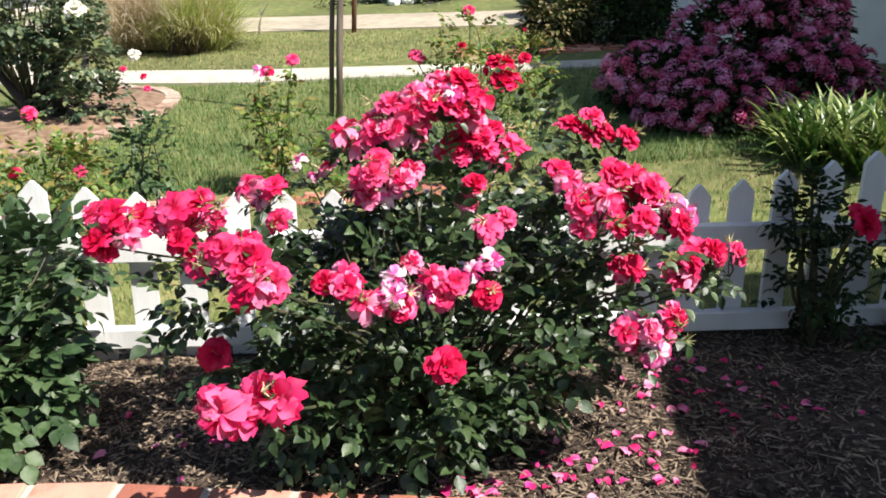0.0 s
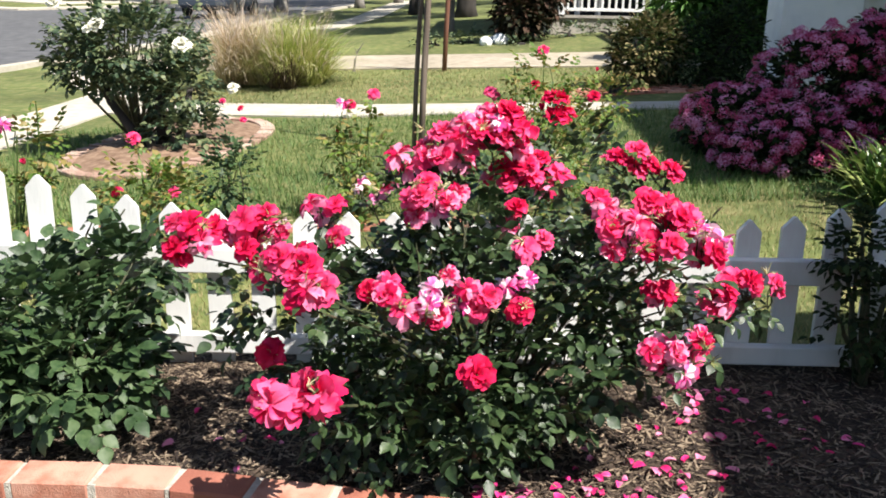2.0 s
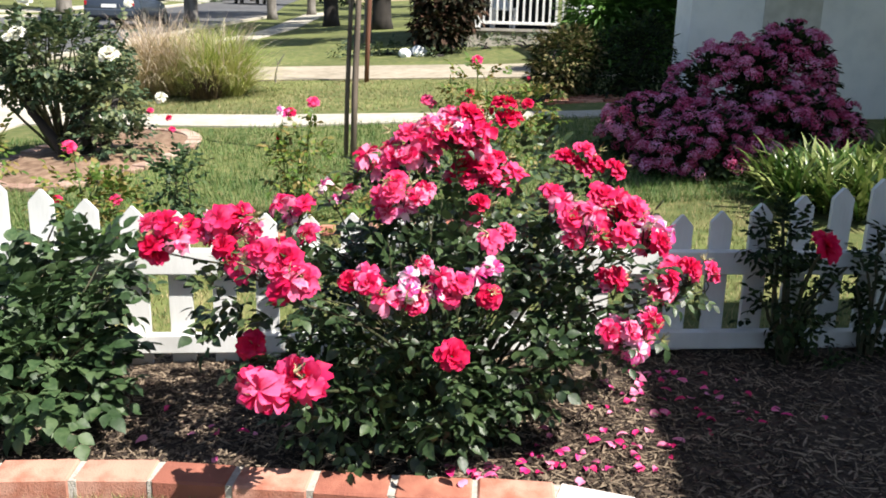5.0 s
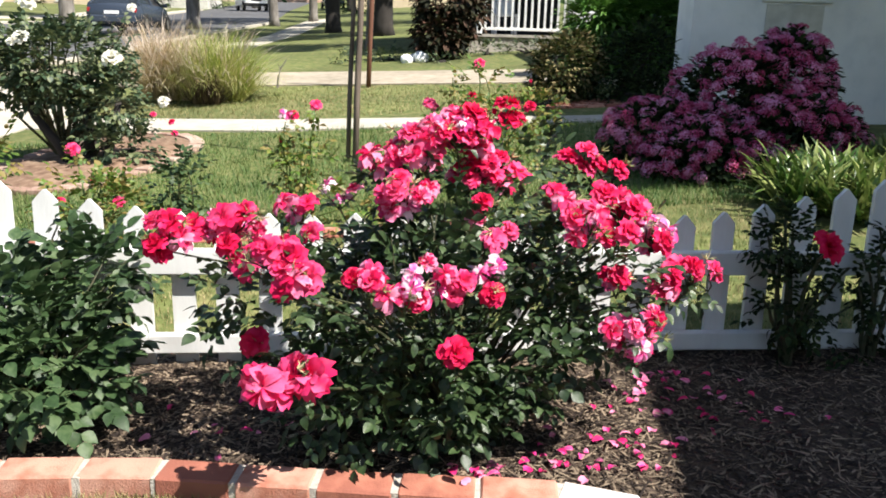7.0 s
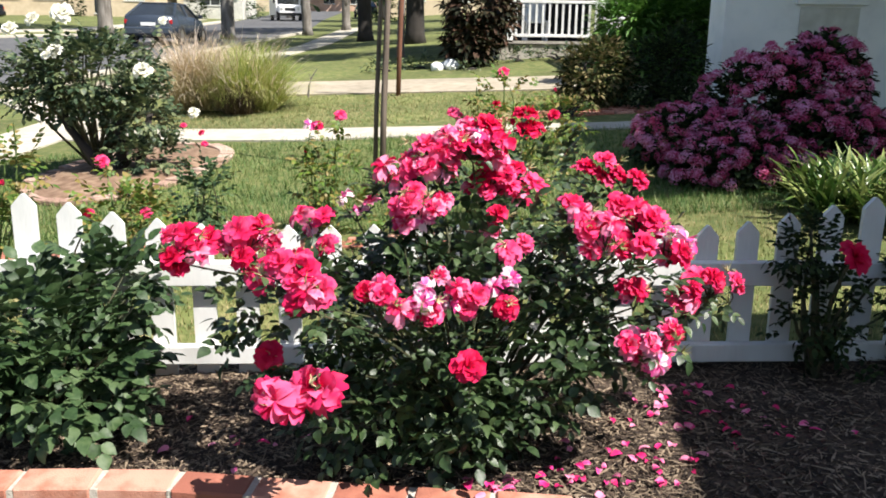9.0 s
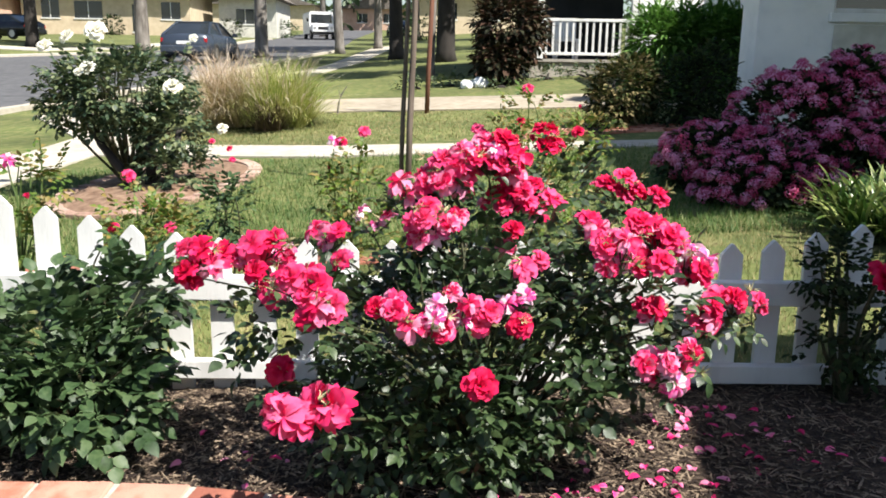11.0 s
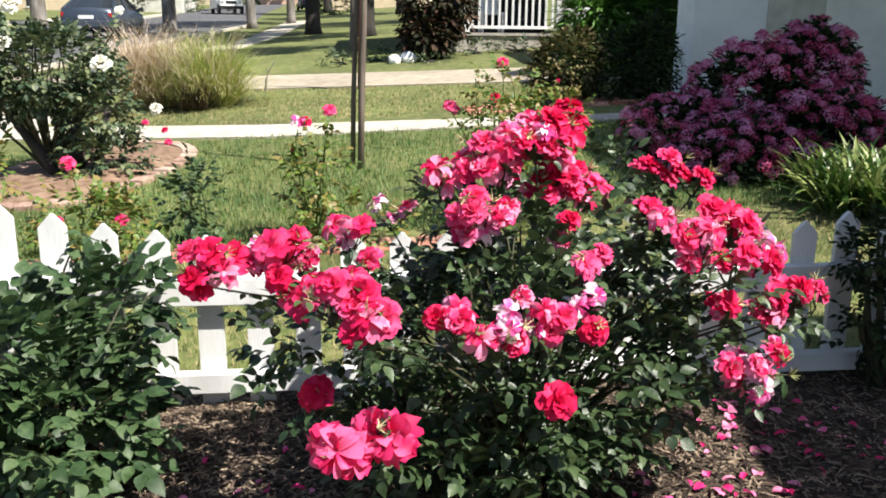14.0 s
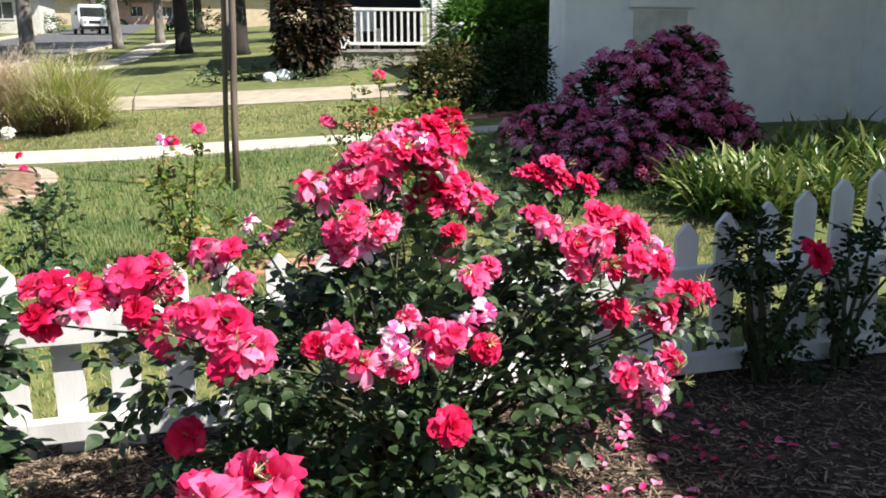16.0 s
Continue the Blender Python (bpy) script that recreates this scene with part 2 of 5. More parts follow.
def thing(name, label, category, at=(0, 0, 0), group="", kind=""):
    ob = new(name)
    ob.location = at
    return tagged(ob, label, category, group, kind)


rnd = random.Random(7)
U = rnd.uniform


def ground_z(x, y):
    """The height of the yard: level at the bed, rising gently to the street and to the house."""
    s = min(max(y / 3, 0), 1)
    s = s * s * (3 - 2 * s)
    across = x if abs(x) < 4 else math.copysign(4 + (abs(x) - 4) * 0.25, x)
    across -= min(6.0, 2.6 * max(0.0, x - 2.6)) * min(1.0, max(0.0, (y - 2.5) / 2)) * min(1.0, max(0.0, (9 - y) / 1.2))
    bank = min(0.5, 0.04 * max(0.0, -13 - x)) * min(1.0, max(0.0, (y - 34) / 6))
    return (0.02 + 0.052 * s) * across + 0.046 * max(y, 0) + bank


# ---- ground ----
def strip(name, mat, near, far, lift, label, category, thick=0.06, step=0.5):
    """A slab laid on the ground between two polylines with the same number of points."""
    s = Shape()
    cols = []
    for (a, b), (c, d) in zip(zip(near, near[1:]), zip(far, far[1:])):
        n = max(1, int((Vector(b) - Vector(a)).length / step))
        cols += [(Vector(a).lerp(Vector(b), i / n), Vector(c).lerp(Vector(d), i / n)) for i in range(n)]
    cols.append((Vector(near[-1]), Vector(far[-1])))
    rows = 4
    for p, q in cols:
        for k in range(rows + 1):
            w = p.lerp(q, k / rows)
            s.v.append((w.x, w.y, ground_z(w.x, w.y) + lift))
    w = rows + 1
    for i in range(len(cols) - 1):
        for k in range(rows):
            s.f.append((i * w + k, (i + 1) * w + k, (i + 1) * w + k + 1, i * w + k + 1))
    top = len(s.v)
    s.v += [(x, y, z - thick) for x, y, z in s.v[:top]]
    for i in range(len(cols) - 1):
        for k in (0, rows):
            a, b = i * w + k, (i + 1) * w + k
            s.f.append((a, a + top, b + top, b) if k == 0 else (b, b + top, a + top, a))
    return tagged(part(name, s, mat), label, category, kind="structure")


gs = Shape()
xs = [-900, -400, -200, -120, -80, -60, -45, -35, -28, -22, -18, -15, -12] + [-10 + 0.5 * i for i in range(41)] + [11, 13, 16, 20, 30, 45, 70, 120, 250, 500, 900]
ys = [-60, -30, -15, -8, -5] + [-3 + 0.25 * i for i in range(60)] + [12.5 + i for i in range(15)] + [30, 34, 38, 44, 52, 62, 75, 90, 120, 180, 300, 600, 1500]
for y in ys:
    for x in xs:
        dip = 0.036 if y < 0.05 else 0.0
        gs.v.append((x, y, ground_z(x, y) - dip + (0.012 * noise.noise((x * 1.3, y * 1.3, 0)) if abs(x) < 10 and 0.3 < y < 20 else 0)))
nx = len(xs)
gs.f = [(j * nx + i, j * nx + i + 1, (j + 1) * nx + i + 1, (j + 1) * nx + i) for j in range(len(ys) - 1) for i in range(nx - 1)]
tagged(part("ground", gs, M["lawn"], smooth=True), "green and straw-coloured mown lawn rising gently to the street", "lawn", kind="structure")


def bed_edge(x):
    """The inner edge of the curved brick edging."""
    return -0.735 - 0.155 * max(0.0, x + 0.85) - 1.1 * max(0.0, min(x, 0.75) - 0.26) ** 2 - 1.08 * max(0.0, x - 0.75)


def bed_z(x, y):
    return 0.022 * x - 0.012 + 0.022 * noise.noise((x * 3, y * 3, 4)) + 0.02 * max(0, 0.6 - abs(y + 0.35))


bs = Shape()
bx = [-3.2 + 0.06 * i for i in range(115)]
for x in bx:
    for k in range(25):
        f = k / 24
        y = bed_edge(x) + (0.14 - bed_edge(x)) * f
        bs.v.append((x, y, bed_z(x, y)))
bs.f = [(i * 25 + k, (i + 1) * 25 + k, (i + 1) * 25 + k + 1, i * 25 + k + 1) for i in range(len(bx) - 1) for k in range(24)]
tagged(part("mulch_bed", bs, M["mulch"], smooth=True), "dark brown bark mulch bed along the fence", "flower bed", kind="structure")

strip("path", M["concrete"], [(-4.05, 6.75), (-1.17, 5.6), (1.59, 5.16), (3.4, 4.9)], [(-4.05, 7.6), (-1.27, 6.41), (1.94, 5.5), (3.4, 5.25)], 0.015, "pale sunlit concrete garden path across the lawn", "path")
strip("path", M["concrete"], [(-4.3, 3.0), (-4.05, 6.0), (-3.85, 8.2), (-5.6, 11.2)], [(-5.4, 3.0), (-4.9, 6.0), (-4.8, 8.2), (-6.6, 10.9)], 0.02, "pale concrete walk leading to the street", "path")
strip("driveway", M["drive"], [(-7.6, 12.4), (-1.36, 10.0), (1.93, 8.74), (4, 8.2)], [(-7.6, 14.6), (-1.57, 12.2), (2.0, 10.7), (4, 10.2)], 0.02, "pale concrete driveway crossing the front lawns", "driveway")
strip("pavement", M["concrete"], [(-4.6, 17.0), (-3.47, 19.7), (-2.6, 27.0), (-2.2, 45.0)], [(-5.6, 17.0), (-4.6, 19.7), (-3.7, 27.0), (-3.4, 45.0)], 0.02, "pale concrete pavement beside the street", "pavement")
strip("road", M["asphalt"], [(-30, 6), (-7.6, 10.6), (-6.6, 16), (-5.9, 29.6), (-4.9, 40), (-6.5, 66), (-9, 140)], [(-60, 45), (-30, 37), (-18.5, 33.5), (-12.8, 37), (-12.4, 45), (-13, 66), (-17, 140)], 0.025, "grey asphalt residential street", "road", step=2.0)
strip("road_kerb", M["concrete"], [(-7.4, 10.5), (-6.4, 16), (-5.7, 29.6), (-4.7, 40)], [(-7.6, 10.6), (-6.6, 16), (-5.9, 29.6), (-4.9, 40)], 0.09, "pale concrete kerb along the street", "kerb", 0.14, 2.0)
strip("road_kerb", M["concrete"], [(-30, 37), (-18.5, 33.5), (-12.8, 37), (-12.4, 45), (-13, 66)], [(-30, 38), (-18.7, 34.4), (-13.6, 37.4), (-13.2, 45), (-13.8, 66)], 0.10, "pale concrete kerb on the far side of the street", "kerb", 0.14, 2.0)
strip("pavement", M["concrete"], [(-40, 43), (-18.5, 37.5), (-15.5, 41), (-15.5, 66)], [(-40, 44.5), (-18.8, 39), (-17, 41.5), (-17, 66)], 0.03, "pale concrete pavement across the street", "pavement", step=2.0)

# ---- house on the right: white wall, niche, window, roof, unseen shade casters ----
house = thing("house", "white stucco house with a window and unseen shading eaves", "house", (0, 0, 0))


HY = 7.1
part("wall", Shape().box(3.61, 4.48, HY, HY + 0.2, -0.2, 3.1), M["stucco"], house)
part("wall", Shape().box(5.24, 7.83, HY, HY + 0.2, -0.2, 3.1), M["stucco"], house)
part("wall", Shape().box(4.48, 5.24, HY, HY + 0.2, -0.2, 1.75), M["stucco"], house)
part("wall", Shape().box(4.48, 5.24, HY, HY + 0.2, 2.9, 3.1), M["stucco"], house)
part("wall", Shape().box(3.61, 3.81, HY + 0.203, 7.6, -0.2, 3.1), M["stucco"], house)
part("wall", Shape().box(3.813, 4.7, 7.4, 7.6, -0.2, 3.1), M["stucco"], house)
part("wall", Shape().box(4.5, 4.7, 7.603, 12.0, -0.2, 3.1), M["stucco"], house)
part("wall", Shape().box(7.833, 8.03, 3.0, HY + 0.2, -0.2, 4.38), M["stucco"], house)
part("wall", Shape().box(8.033, 12.0, 3.0, 3.2, -0.2, 4.38), M["stucco"], house)
# Thin slab in duller stucco just before the wall marks the niche.
part("recess", Shape().box(4.5, 5.22, HY - 0.016, HY - 0.004, 0.7, 1.62, bevel=0.003), M["stucco_dull"], house, "duller plaster panel under the window")
win = part("window", Shape().box(4.48, 5.24, HY + 0.1, HY + 0.12, 1.75, 2.9), M["glass"], house, "dark window pane")
part("sill", Shape().box(4.43, 5.29, HY - 0.07, HY + 0.098, 1.65, 1.75, bevel=0.006), M["stucco"], win, "white projecting sill")
for x0, x1, z0, z1 in ((4.482, 4.53, 1.752, 2.9), (5.19, 5.238, 1.752, 2.9), (4.533, 5.187, 1.752, 1.81), (4.533, 5.187, 2.84, 2.898)):
    part("frame", Shape().box(x0, x1, HY + 0.05, HY + 0.098, z0, z1, bevel=0.004), M["paint"], win, "white painted window frame")
part("unseen_eave", Shape().box(3.5, 7.83, HY - 0.35, 7.7, 3.103, 3.2), M["paint"], house)
# Slab and roof edge placed out of view to shade the hedge's right half.
part("unseen_eave", Shape().box(4.05, 12, 7.703, 13, 3.103, 3.2), M["paint"], house)
# Unseen overhang added to shade mound, path and wall, notched for the olive shrub.
part("unseen_eave", Shape().box(3.95, 12, 0.45, 4.4, 4.4, 4.55), M["paint"], house)
part("unseen_eave", Shape().box(4.45, 12, 4.403, 6.6, 4.4, 4.55), M["paint"], house)
part("roof", Shape().prism([(4.05, 3.203), (12, 3.203), (12, 4.2), (7.5, 4.7)], 7.703, 13), M["roof"], house)

# Unseen building, added to cast the shadow over bed and right fence.
caster = thing("shade_building", "unseen white building added to shade the bed", "building", (2.755, -0.95, 0))


def block(outline, z0, z1):
    n = len(outline)
    return Shape().add([(x, y, z) for z in (z0, z1) for x, y in outline], [tuple(range(n - 1, -1, -1)), tuple(range(n, 2 * n))] + [(i, (i + 1) % n, n + (i + 1) % n, n + i) for i in range(n)])


part("wall", block([(-0.75, -5.9), (4.4, -5.9), (4.4, -0.3), (0.22, -0.3)], -0.2, 2.85), M["stucco"], caster)
# Outline bent to set the shadow line on mulch and rail.
part("roof", block([(-1.02, -6.1), (4.6, -6.1), (4.6, 0.0), (-0.285, 0.0), (-0.25, -0.3), (-0.135, -0.79)], 2.853, 3.2), M["roof"], caster)

# ---- picket fence ----
fence = thing("picket_fence", "low white-painted wooden picket fence with scalloped top", "fence", (0, 0, 0))
PITCH = 0.1493
for i in range(-20, 21):
    x = 0.0304 + PITCH * i
    # the top line dips between posts and rises to both ends
    d = abs(x - 0.03)
    bay = abs(((d + 1.78) % 3.56) - 1.78)
    h = 0.535 + 0.165 * max(0.0, (bay - 0.95) / 0.8) ** 1.1
    w = 0.0395
    lean = U(-0.004, 0.004)
    z0, hh = ground_z(x, 0) + 0.0, h + U(-0.004, 0.004)
    s = Shape()
    o = [(-w, z0), (w, z0), (w + lean, hh - 0.042), (w * 0.92 + lean, hh - 0.036), (0.004 + lean, hh), (-0.004 + lean, hh), (-w * 0.92 + lean, hh - 0.036), (-w + lean, hh - 0.042)]
    s.prism(o, 0.0, 0.019)
    p = part("picket", s, M["paint"], fence)
    p.location = (x, 0.0, 0)
for z0, z1 in ((0.036, 0.104), (0.325, 0.412)):
    for x0, x1 in ((-3.05, -1.785), (-1.78, 1.84), (1.845, 3.1)):
        part("rail", Shape().box(x0, x1, -0.042, -0.002, z0, z1, bevel=0.004), M["paint"], fence)
for x in (-1.755, 1.815):
    part("post", Shape().box(x - 0.045, x + 0.045, 0.021, 0.111, -0.2, 0.46, bevel=0.006), M["paint"], fence)

# ---- brick edging: bricks end to end along a gentle curve ----
edging = thing("brick_edging", "weathered red brick edging with pale mortar joints", "edging", (0, 0, 0), kind="structure")
bricks = []
for v in range(4):
    s = Shape()
    s.box(-0.1, 0.1, -0.108, 0, -0.07, 0.0, bevel=0.006)
    s.v = [(x + 0.003 * noise.noise((x * 30, y * 30, v)), y + 0.003 * noise.noise((x * 30, y * 30, v + 9)), z + 0.002 * noise.noise((x * 30, y * 30, v + 5))) for x, y, z in s.v]
    bricks.append((s.mesh("brick", M["brick"]), s.mesh("brick", M["brick_white"])))
x = -3.005
k = 0
joints = Shape()
while x < 1.5:
    slope = math.atan((bed_edge(x + 0.1) - bed_edge(x - 0.1)) / 0.2)
    white = 0.19 < x < 0.395
    b = part("brick", bricks[k % 4][1 if white else 0], None, edging)
    b.matrix_basis = Matrix.Translation((x, bed_edge(x), 0.012 + 0.004 * U(-1, 1))) @ pose(0, 0, 0, U(-1, 1), U(-0.8, 0.8), math.degrees(slope) + U(-0.6, 0.6))
    joints.box(-0.012, 0.012, -0.104, -0.003, -0.072, -0.006, Matrix.Translation((x + 0.1065 * math.cos(slope), bed_edge(x + 0.1065), 0.012)) @ pose(0, 0, 0, 0, 0, math.degrees(slope)))
    x += 0.213 * math.cos(slope)
    k += 1
part("mortar", joints, M["mortar"], edging, "pale mortar joints")


# ---- leaves, petals and blossoms ----
def unit():
    while True:
        v = Vector((U(-1, 1), U(-1, 1), U(-1, 1)))
        if 0.05 < v.length < 1:
            return v.normalized()


def aim(axis, spin=0.0):
    """A turn that lays z along the axis."""
    return Vector(axis).to_track_quat("Z", "Y").to_matrix().to_4x4() @ Matrix.Rotation(spin, 4, "Z")


RIM = ((0.10, 0.45), (0.26, 0.88), (0.45, 1.0), (0.68, 0.74), (0.87, 0.32))


def leaflet(s, m, length, width, fold=0.25, droop=0.2, fine=True):
    """An ovate leaflet folded along its midrib; the far ones have fewer corners."""
    L, w = length, width / 2
    rim = RIM if fine else RIM[1::2]

    def at(f, u):
        return (L * f, u * w, abs(u) * w * fold - L * droop * f * f + 0.06 * w * math.sin(f * 19 + 2 * u) * abs(u))
    v = [at(0, 0)] + [at(f, u) for f, u in rim] + [at(1, 0)] + [at(f, -u) for f, u in reversed(rim)] + [at(0.35, 0), at(0.7, 0)]
    n, k = 2 * len(rim) + 2, len(rim)
    a, b = n, n + 1
    half = (k + 1) // 2
    faces = []
    for i in range(n):
        j = (i + 1) % n
        side = i if i <= k else n - 1 - i
        faces.append((a if side < half else b, j, i))
    up, dn = half, n - half
    faces += [(a, b, up), (a, dn, b)]
    s.add(v, faces, m)


def sprig(s, at, out, size, leaflets=5, wide=0.62, fine=True):
    """A compound leaf: leaflets in pairs along a stalk that points along out."""
    out = (Vector(out) + unit() * 0.35).normalized()
    side = out.cross(Vector((0, 0, 1)))
    side = side.normalized() if side.length > 0.1 else Vector((1, 0, 0))
    up = side.cross(out)
    roll = U(-0.5, 0.5)
    base = Matrix((out, -side, up)).transposed().to_4x4()
    base = Matrix.Translation(at) @ base @ Matrix.Rotation(roll, 4, "X")
    pairs = (leaflets - 1) // 2
    for i in range(pairs):
        x = size * (0.35 + 0.75 * i)
        for sg in (1, -1):
            leaflet(s, base @ Matrix.Translation((x, 0, -0.1 * x)) @ Matrix.Rotation(sg * U(0.8, 1.3), 4, "Z") @ Matrix.Rotation(U(-0.3, 0.5), 4, "Y"), size * U(0.8, 1.05), size * wide * U(0.85, 1.1), U(0.1, 0.4), U(0.05, 0.4), fine)
    leaflet(s, base @ Matrix.Translation((size * (0.35 + 0.75 * pairs - 0.2), 0, -0.1 * size)) @ Matrix.Rotation(U(0, 0.6), 4, "Y"), size * U(1.0, 1.2), size * wide * 1.1, U(0.1, 0.4), U(0.05, 0.4), fine)


def petal(s, m, length, width, a0, a1, cup, ruffle, rows=4, cols=4):
    """A curved petal: it leaves the axis at a0 and bends to a1 (radians), cupped and ruffled."""
    o = len(s.v)
    r = z = 0.0
    ph = U(0, 6)
    for i in range(rows + 1):
        f = i / rows
        a = a0 + (a1 - a0) * f
        if i:
            r += math.sin(a) * length / rows
            z += math.cos(a) * length / rows
        w = width * (0.25 + 0.75 * math.sin(min(1.0, f * 1.3) * math.pi * 0.5)) * (1 - 0.16 * max(0.0, f - 0.75) / 0.25)
        for k in range(cols + 1):
            u = 2 * k / cols - 1
            bend = cup * u * u * w * 0.5
            wave = ruffle * f * f * math.sin(u * 5.0 + ph) * length
            tip = -0.10 * u * u * u * u * length * f * f
            p = Vector((r + tip - bend * math.cos(a) + wave * math.cos(a), u * w * 0.5, z + bend * math.sin(a) + wave * math.sin(a)))
            s.v.append(tuple(m @ p))
    c = cols + 1
    for i in range(rows):
        for k in range(cols):
            s.f.append((o + i * c + k, o + i * c + k + 1, o + (i + 1) * c + k + 1, o + (i + 1) * c + k))


def blossom_mesh(R, layers, messy, mat):
    s = Shape()
    for n, length, width, a0, a1, lift in layers:
        start = U(0, 6)
        for i in range(n):
            m = Matrix.Rotation(start + math.tau * i / n + U(-0.25, 0.25), 4, "Z") @ Matrix.Translation((R * 0.05, 0, R * lift)) @ Matrix.Rotation(U(-1, 1) * messy, 4, "X")
            petal(s, m, R * length * U(0.88, 1.1), R * width * U(0.9, 1.1), a0 + U(-0.1, 0.1), a1 + U(-0.2, 0.25) * (1 + messy), U(0.1, 0.35), 0.10 + 0.08 * messy)
    return s.mesh("blossom", mat, True)


FULL = [(6, 1.0, 0.90, 0.95, 1.9, 0), (6, 0.92, 0.84, 0.65, 1.6, 0.06), (5, 0.78, 0.76, 0.35, 1.25, 0.12), (4, 0.62, 0.62, 0.1, 0.9, 0.15), (3, 0.48, 0.45, 0.0, 0.6, 0.16)]
OPEN = [(6, 1.1, 1.0, 1.25, 1.9, 0), (5, 0.9, 0.9, 0.95, 1.6, 0.04), (3, 0.5, 0.6, 0.4, 1.2, 0.05)]
SPENT = [(6, 1.1, 0.75, 1.2, 2.3, 0), (5, 0.95, 0.65, 0.8, 2.0, 0.05), (3, 0.6, 0.5, 0.3, 1.5, 0.08)]
BUD = [(5, 0.75, 0.6, 0.15, 0.35, 0), (4, 0.65, 0.5, 0.08, 0.2, 0.05)]
BLOOM = {
    "red": [blossom_mesh(0.044, FULL, 0.4, M["red"]) for _ in range(5)] + [blossom_mesh(0.044, OPEN, 0.4, M["red"]) for _ in range(2)],
    "full": [blossom_mesh(0.047, FULL, 0.5, M["red"]) for _ in range(2)],
    "pink": [blossom_mesh(0.043, FULL, 0.7, M["pink"]) for _ in range(3)] + [blossom_mesh(0.045, SPENT, 0.8, M["pink"]) for _ in range(2)],
    "pale": [blossom_mesh(0.043, SPENT, 1.0, M["pale"]) for _ in range(4)],
    "open": [blossom_mesh(0.046, OPEN, 1.0, M["rose"]) for _ in range(3)],
    "ivory": [blossom_mesh(0.052, FULL, 0.3, M["ivory"]) for _ in range(3)],
    "bud": [blossom_mesh(0.03, BUD, 0.1, M["red"]) for _ in range(2)],
}
ss = Shape()
for i in range(9):
    a = i * math.tau / 9 + U(-0.2, 0.2)
    d = Vector((math.cos(a) * U(0.4, 0.9), math.sin(a) * U(0.4, 0.9), U(0.2, 1))).normalized()
    ss.tube([(0, 0, 0), d * 0.014, d * U(0.022, 0.036) + Vector((0, 0, U(-0.008, 0.004)))], [0.0022, 0.0016, 0.0006], 3, False)
SPENT_HEAD = ss.mesh("spent_head", M["sepal"])

LABELS = {"full": "single large crimson rose", "red": "crimson rose in full bloom", "pink": "pink rose fading at its edges", "pale": "spent rose bleached pink and white", "open": "wide open deep pink rose", "ivory": "ivory white rose", "bud": "small red rosebud"}


def bloom(owner, at, axis, kind, scale=1.0):
    b = part("blossom", rnd.choice(BLOOM[kind]), None, owner, LABELS[kind])
    b.matrix_basis = Matrix.Translation(at) @ aim(axis, U(0, 6)) @ Matrix.Diagonal((scale, scale, scale, 1))
    return b


def cane(s, a, b, r0, r1, bow=0.08, n=6, sides=5):
    a, b = Vector(a), Vector(b)
    off = unit() * bow * (b - a).length
    pts = [a.lerp(b, i / n) + off * math.sin(math.pi * i / n) + Vector((0, 0, 0.1 * (b - a).length * math.sin(math.pi * i / n))) + unit() * 0.006 * (0 < i < n) for i in range(n + 1)]
    s.tube(pts, [r0 + (r1 - r0) * i / n for i in range(n + 1)], sides, False)
    return pts


# ---- the large rose bush ----
bush = thing("rose_bush", "large rose bush covered in crimson and pink blooms", "rose bush", (0, 0, 0))
BASE = Vector((0.02, -0.52, 0.0))
HEART = Vector((0.0, -0.42, 0.40))
canes, leaves = Shape(), Shape()
CLUSTERS = []


def cluster(x, y, z, sx, sy, sz, kinds, scale=1.0):
    """A truss of blooms, with its own cane from the crown of the bush; kinds gives one bloom a word."""
    c = Vector((x, y, z))
    CLUSTERS.append(c)
    root = BASE + Vector((U(-0.07, 0.07), U(-0.05, 0.05), 0))
    pts = cane(canes, root, c - Vector((0, 0, 0.05)), 0.0065, 0.0025, 0.04, 8)
    placed = []
    for kind in kinds.split():
        best = None
        for _ in range(14):
            d = unit() * (U(0.2, 1) ** 0.5)
            p = c + Vector((d.x * sx, d.y * sy, d.z * sz))
            gap = min([(p - q).length for q in placed], default=1)
            if best is None or gap > best[0]:
                best = (gap, p)
        p = best[1]
        placed.append(p)
        out = (p - c) * 5 + (p - HEART).normalized() * 0.6 + Vector((U(-0.25, 0.25), -0.45 + U(-0.2, 0.2), 0.55))
        b = bloom(bush, p, out, kind, scale * U(0.74, 1.02))
        cane(canes, c - Vector((0, 0, 0.06)), p - Vector(out).normalized() * 0.012, 0.003, 0.002, 0.1, 3, 4)
    for _ in range(max(1, int(len(placed) * 0.8))):
        p = c + Vector((U(-1, 1) * sx, U(-0.8, 0.4) * sy, U(-0.6, 0.9) * sz))
        h = part("spent_head", SPENT_HEAD, None, bush)
        h.matrix_basis = Matrix.Translation(p) @ aim((U(-1, 1), U(-1, 0), U(0, 1)))
        cane(canes, c - Vector((0, 0, 0.06)), p, 0.002, 0.0015, 0.1, 3, 4)
    # leaves under the truss
    for _ in range(10):
        p = pts[-1 - rnd.randrange(4)] + unit() * 0.03
        sprig(leaves, p, unit() + Vector((0, -0.3, 0.2)), U(0.026, 0.036))


cluster(-0.775, -0.58, 0.60, 0.085, 0.05, 0.045, "red red red red red pink red")
cluster(-0.60, -0.56, 0.625, 0.085, 0.06, 0.05, "red pink pale red red red pink red pale")
cluster(-0.55, -0.66, 0.565, 0.09, 0.05, 0.045, "red red red red pink")
cluster(-0.455, -0.82, 0.61, 0.075, 0.05, 0.03, "red pink red red pale")
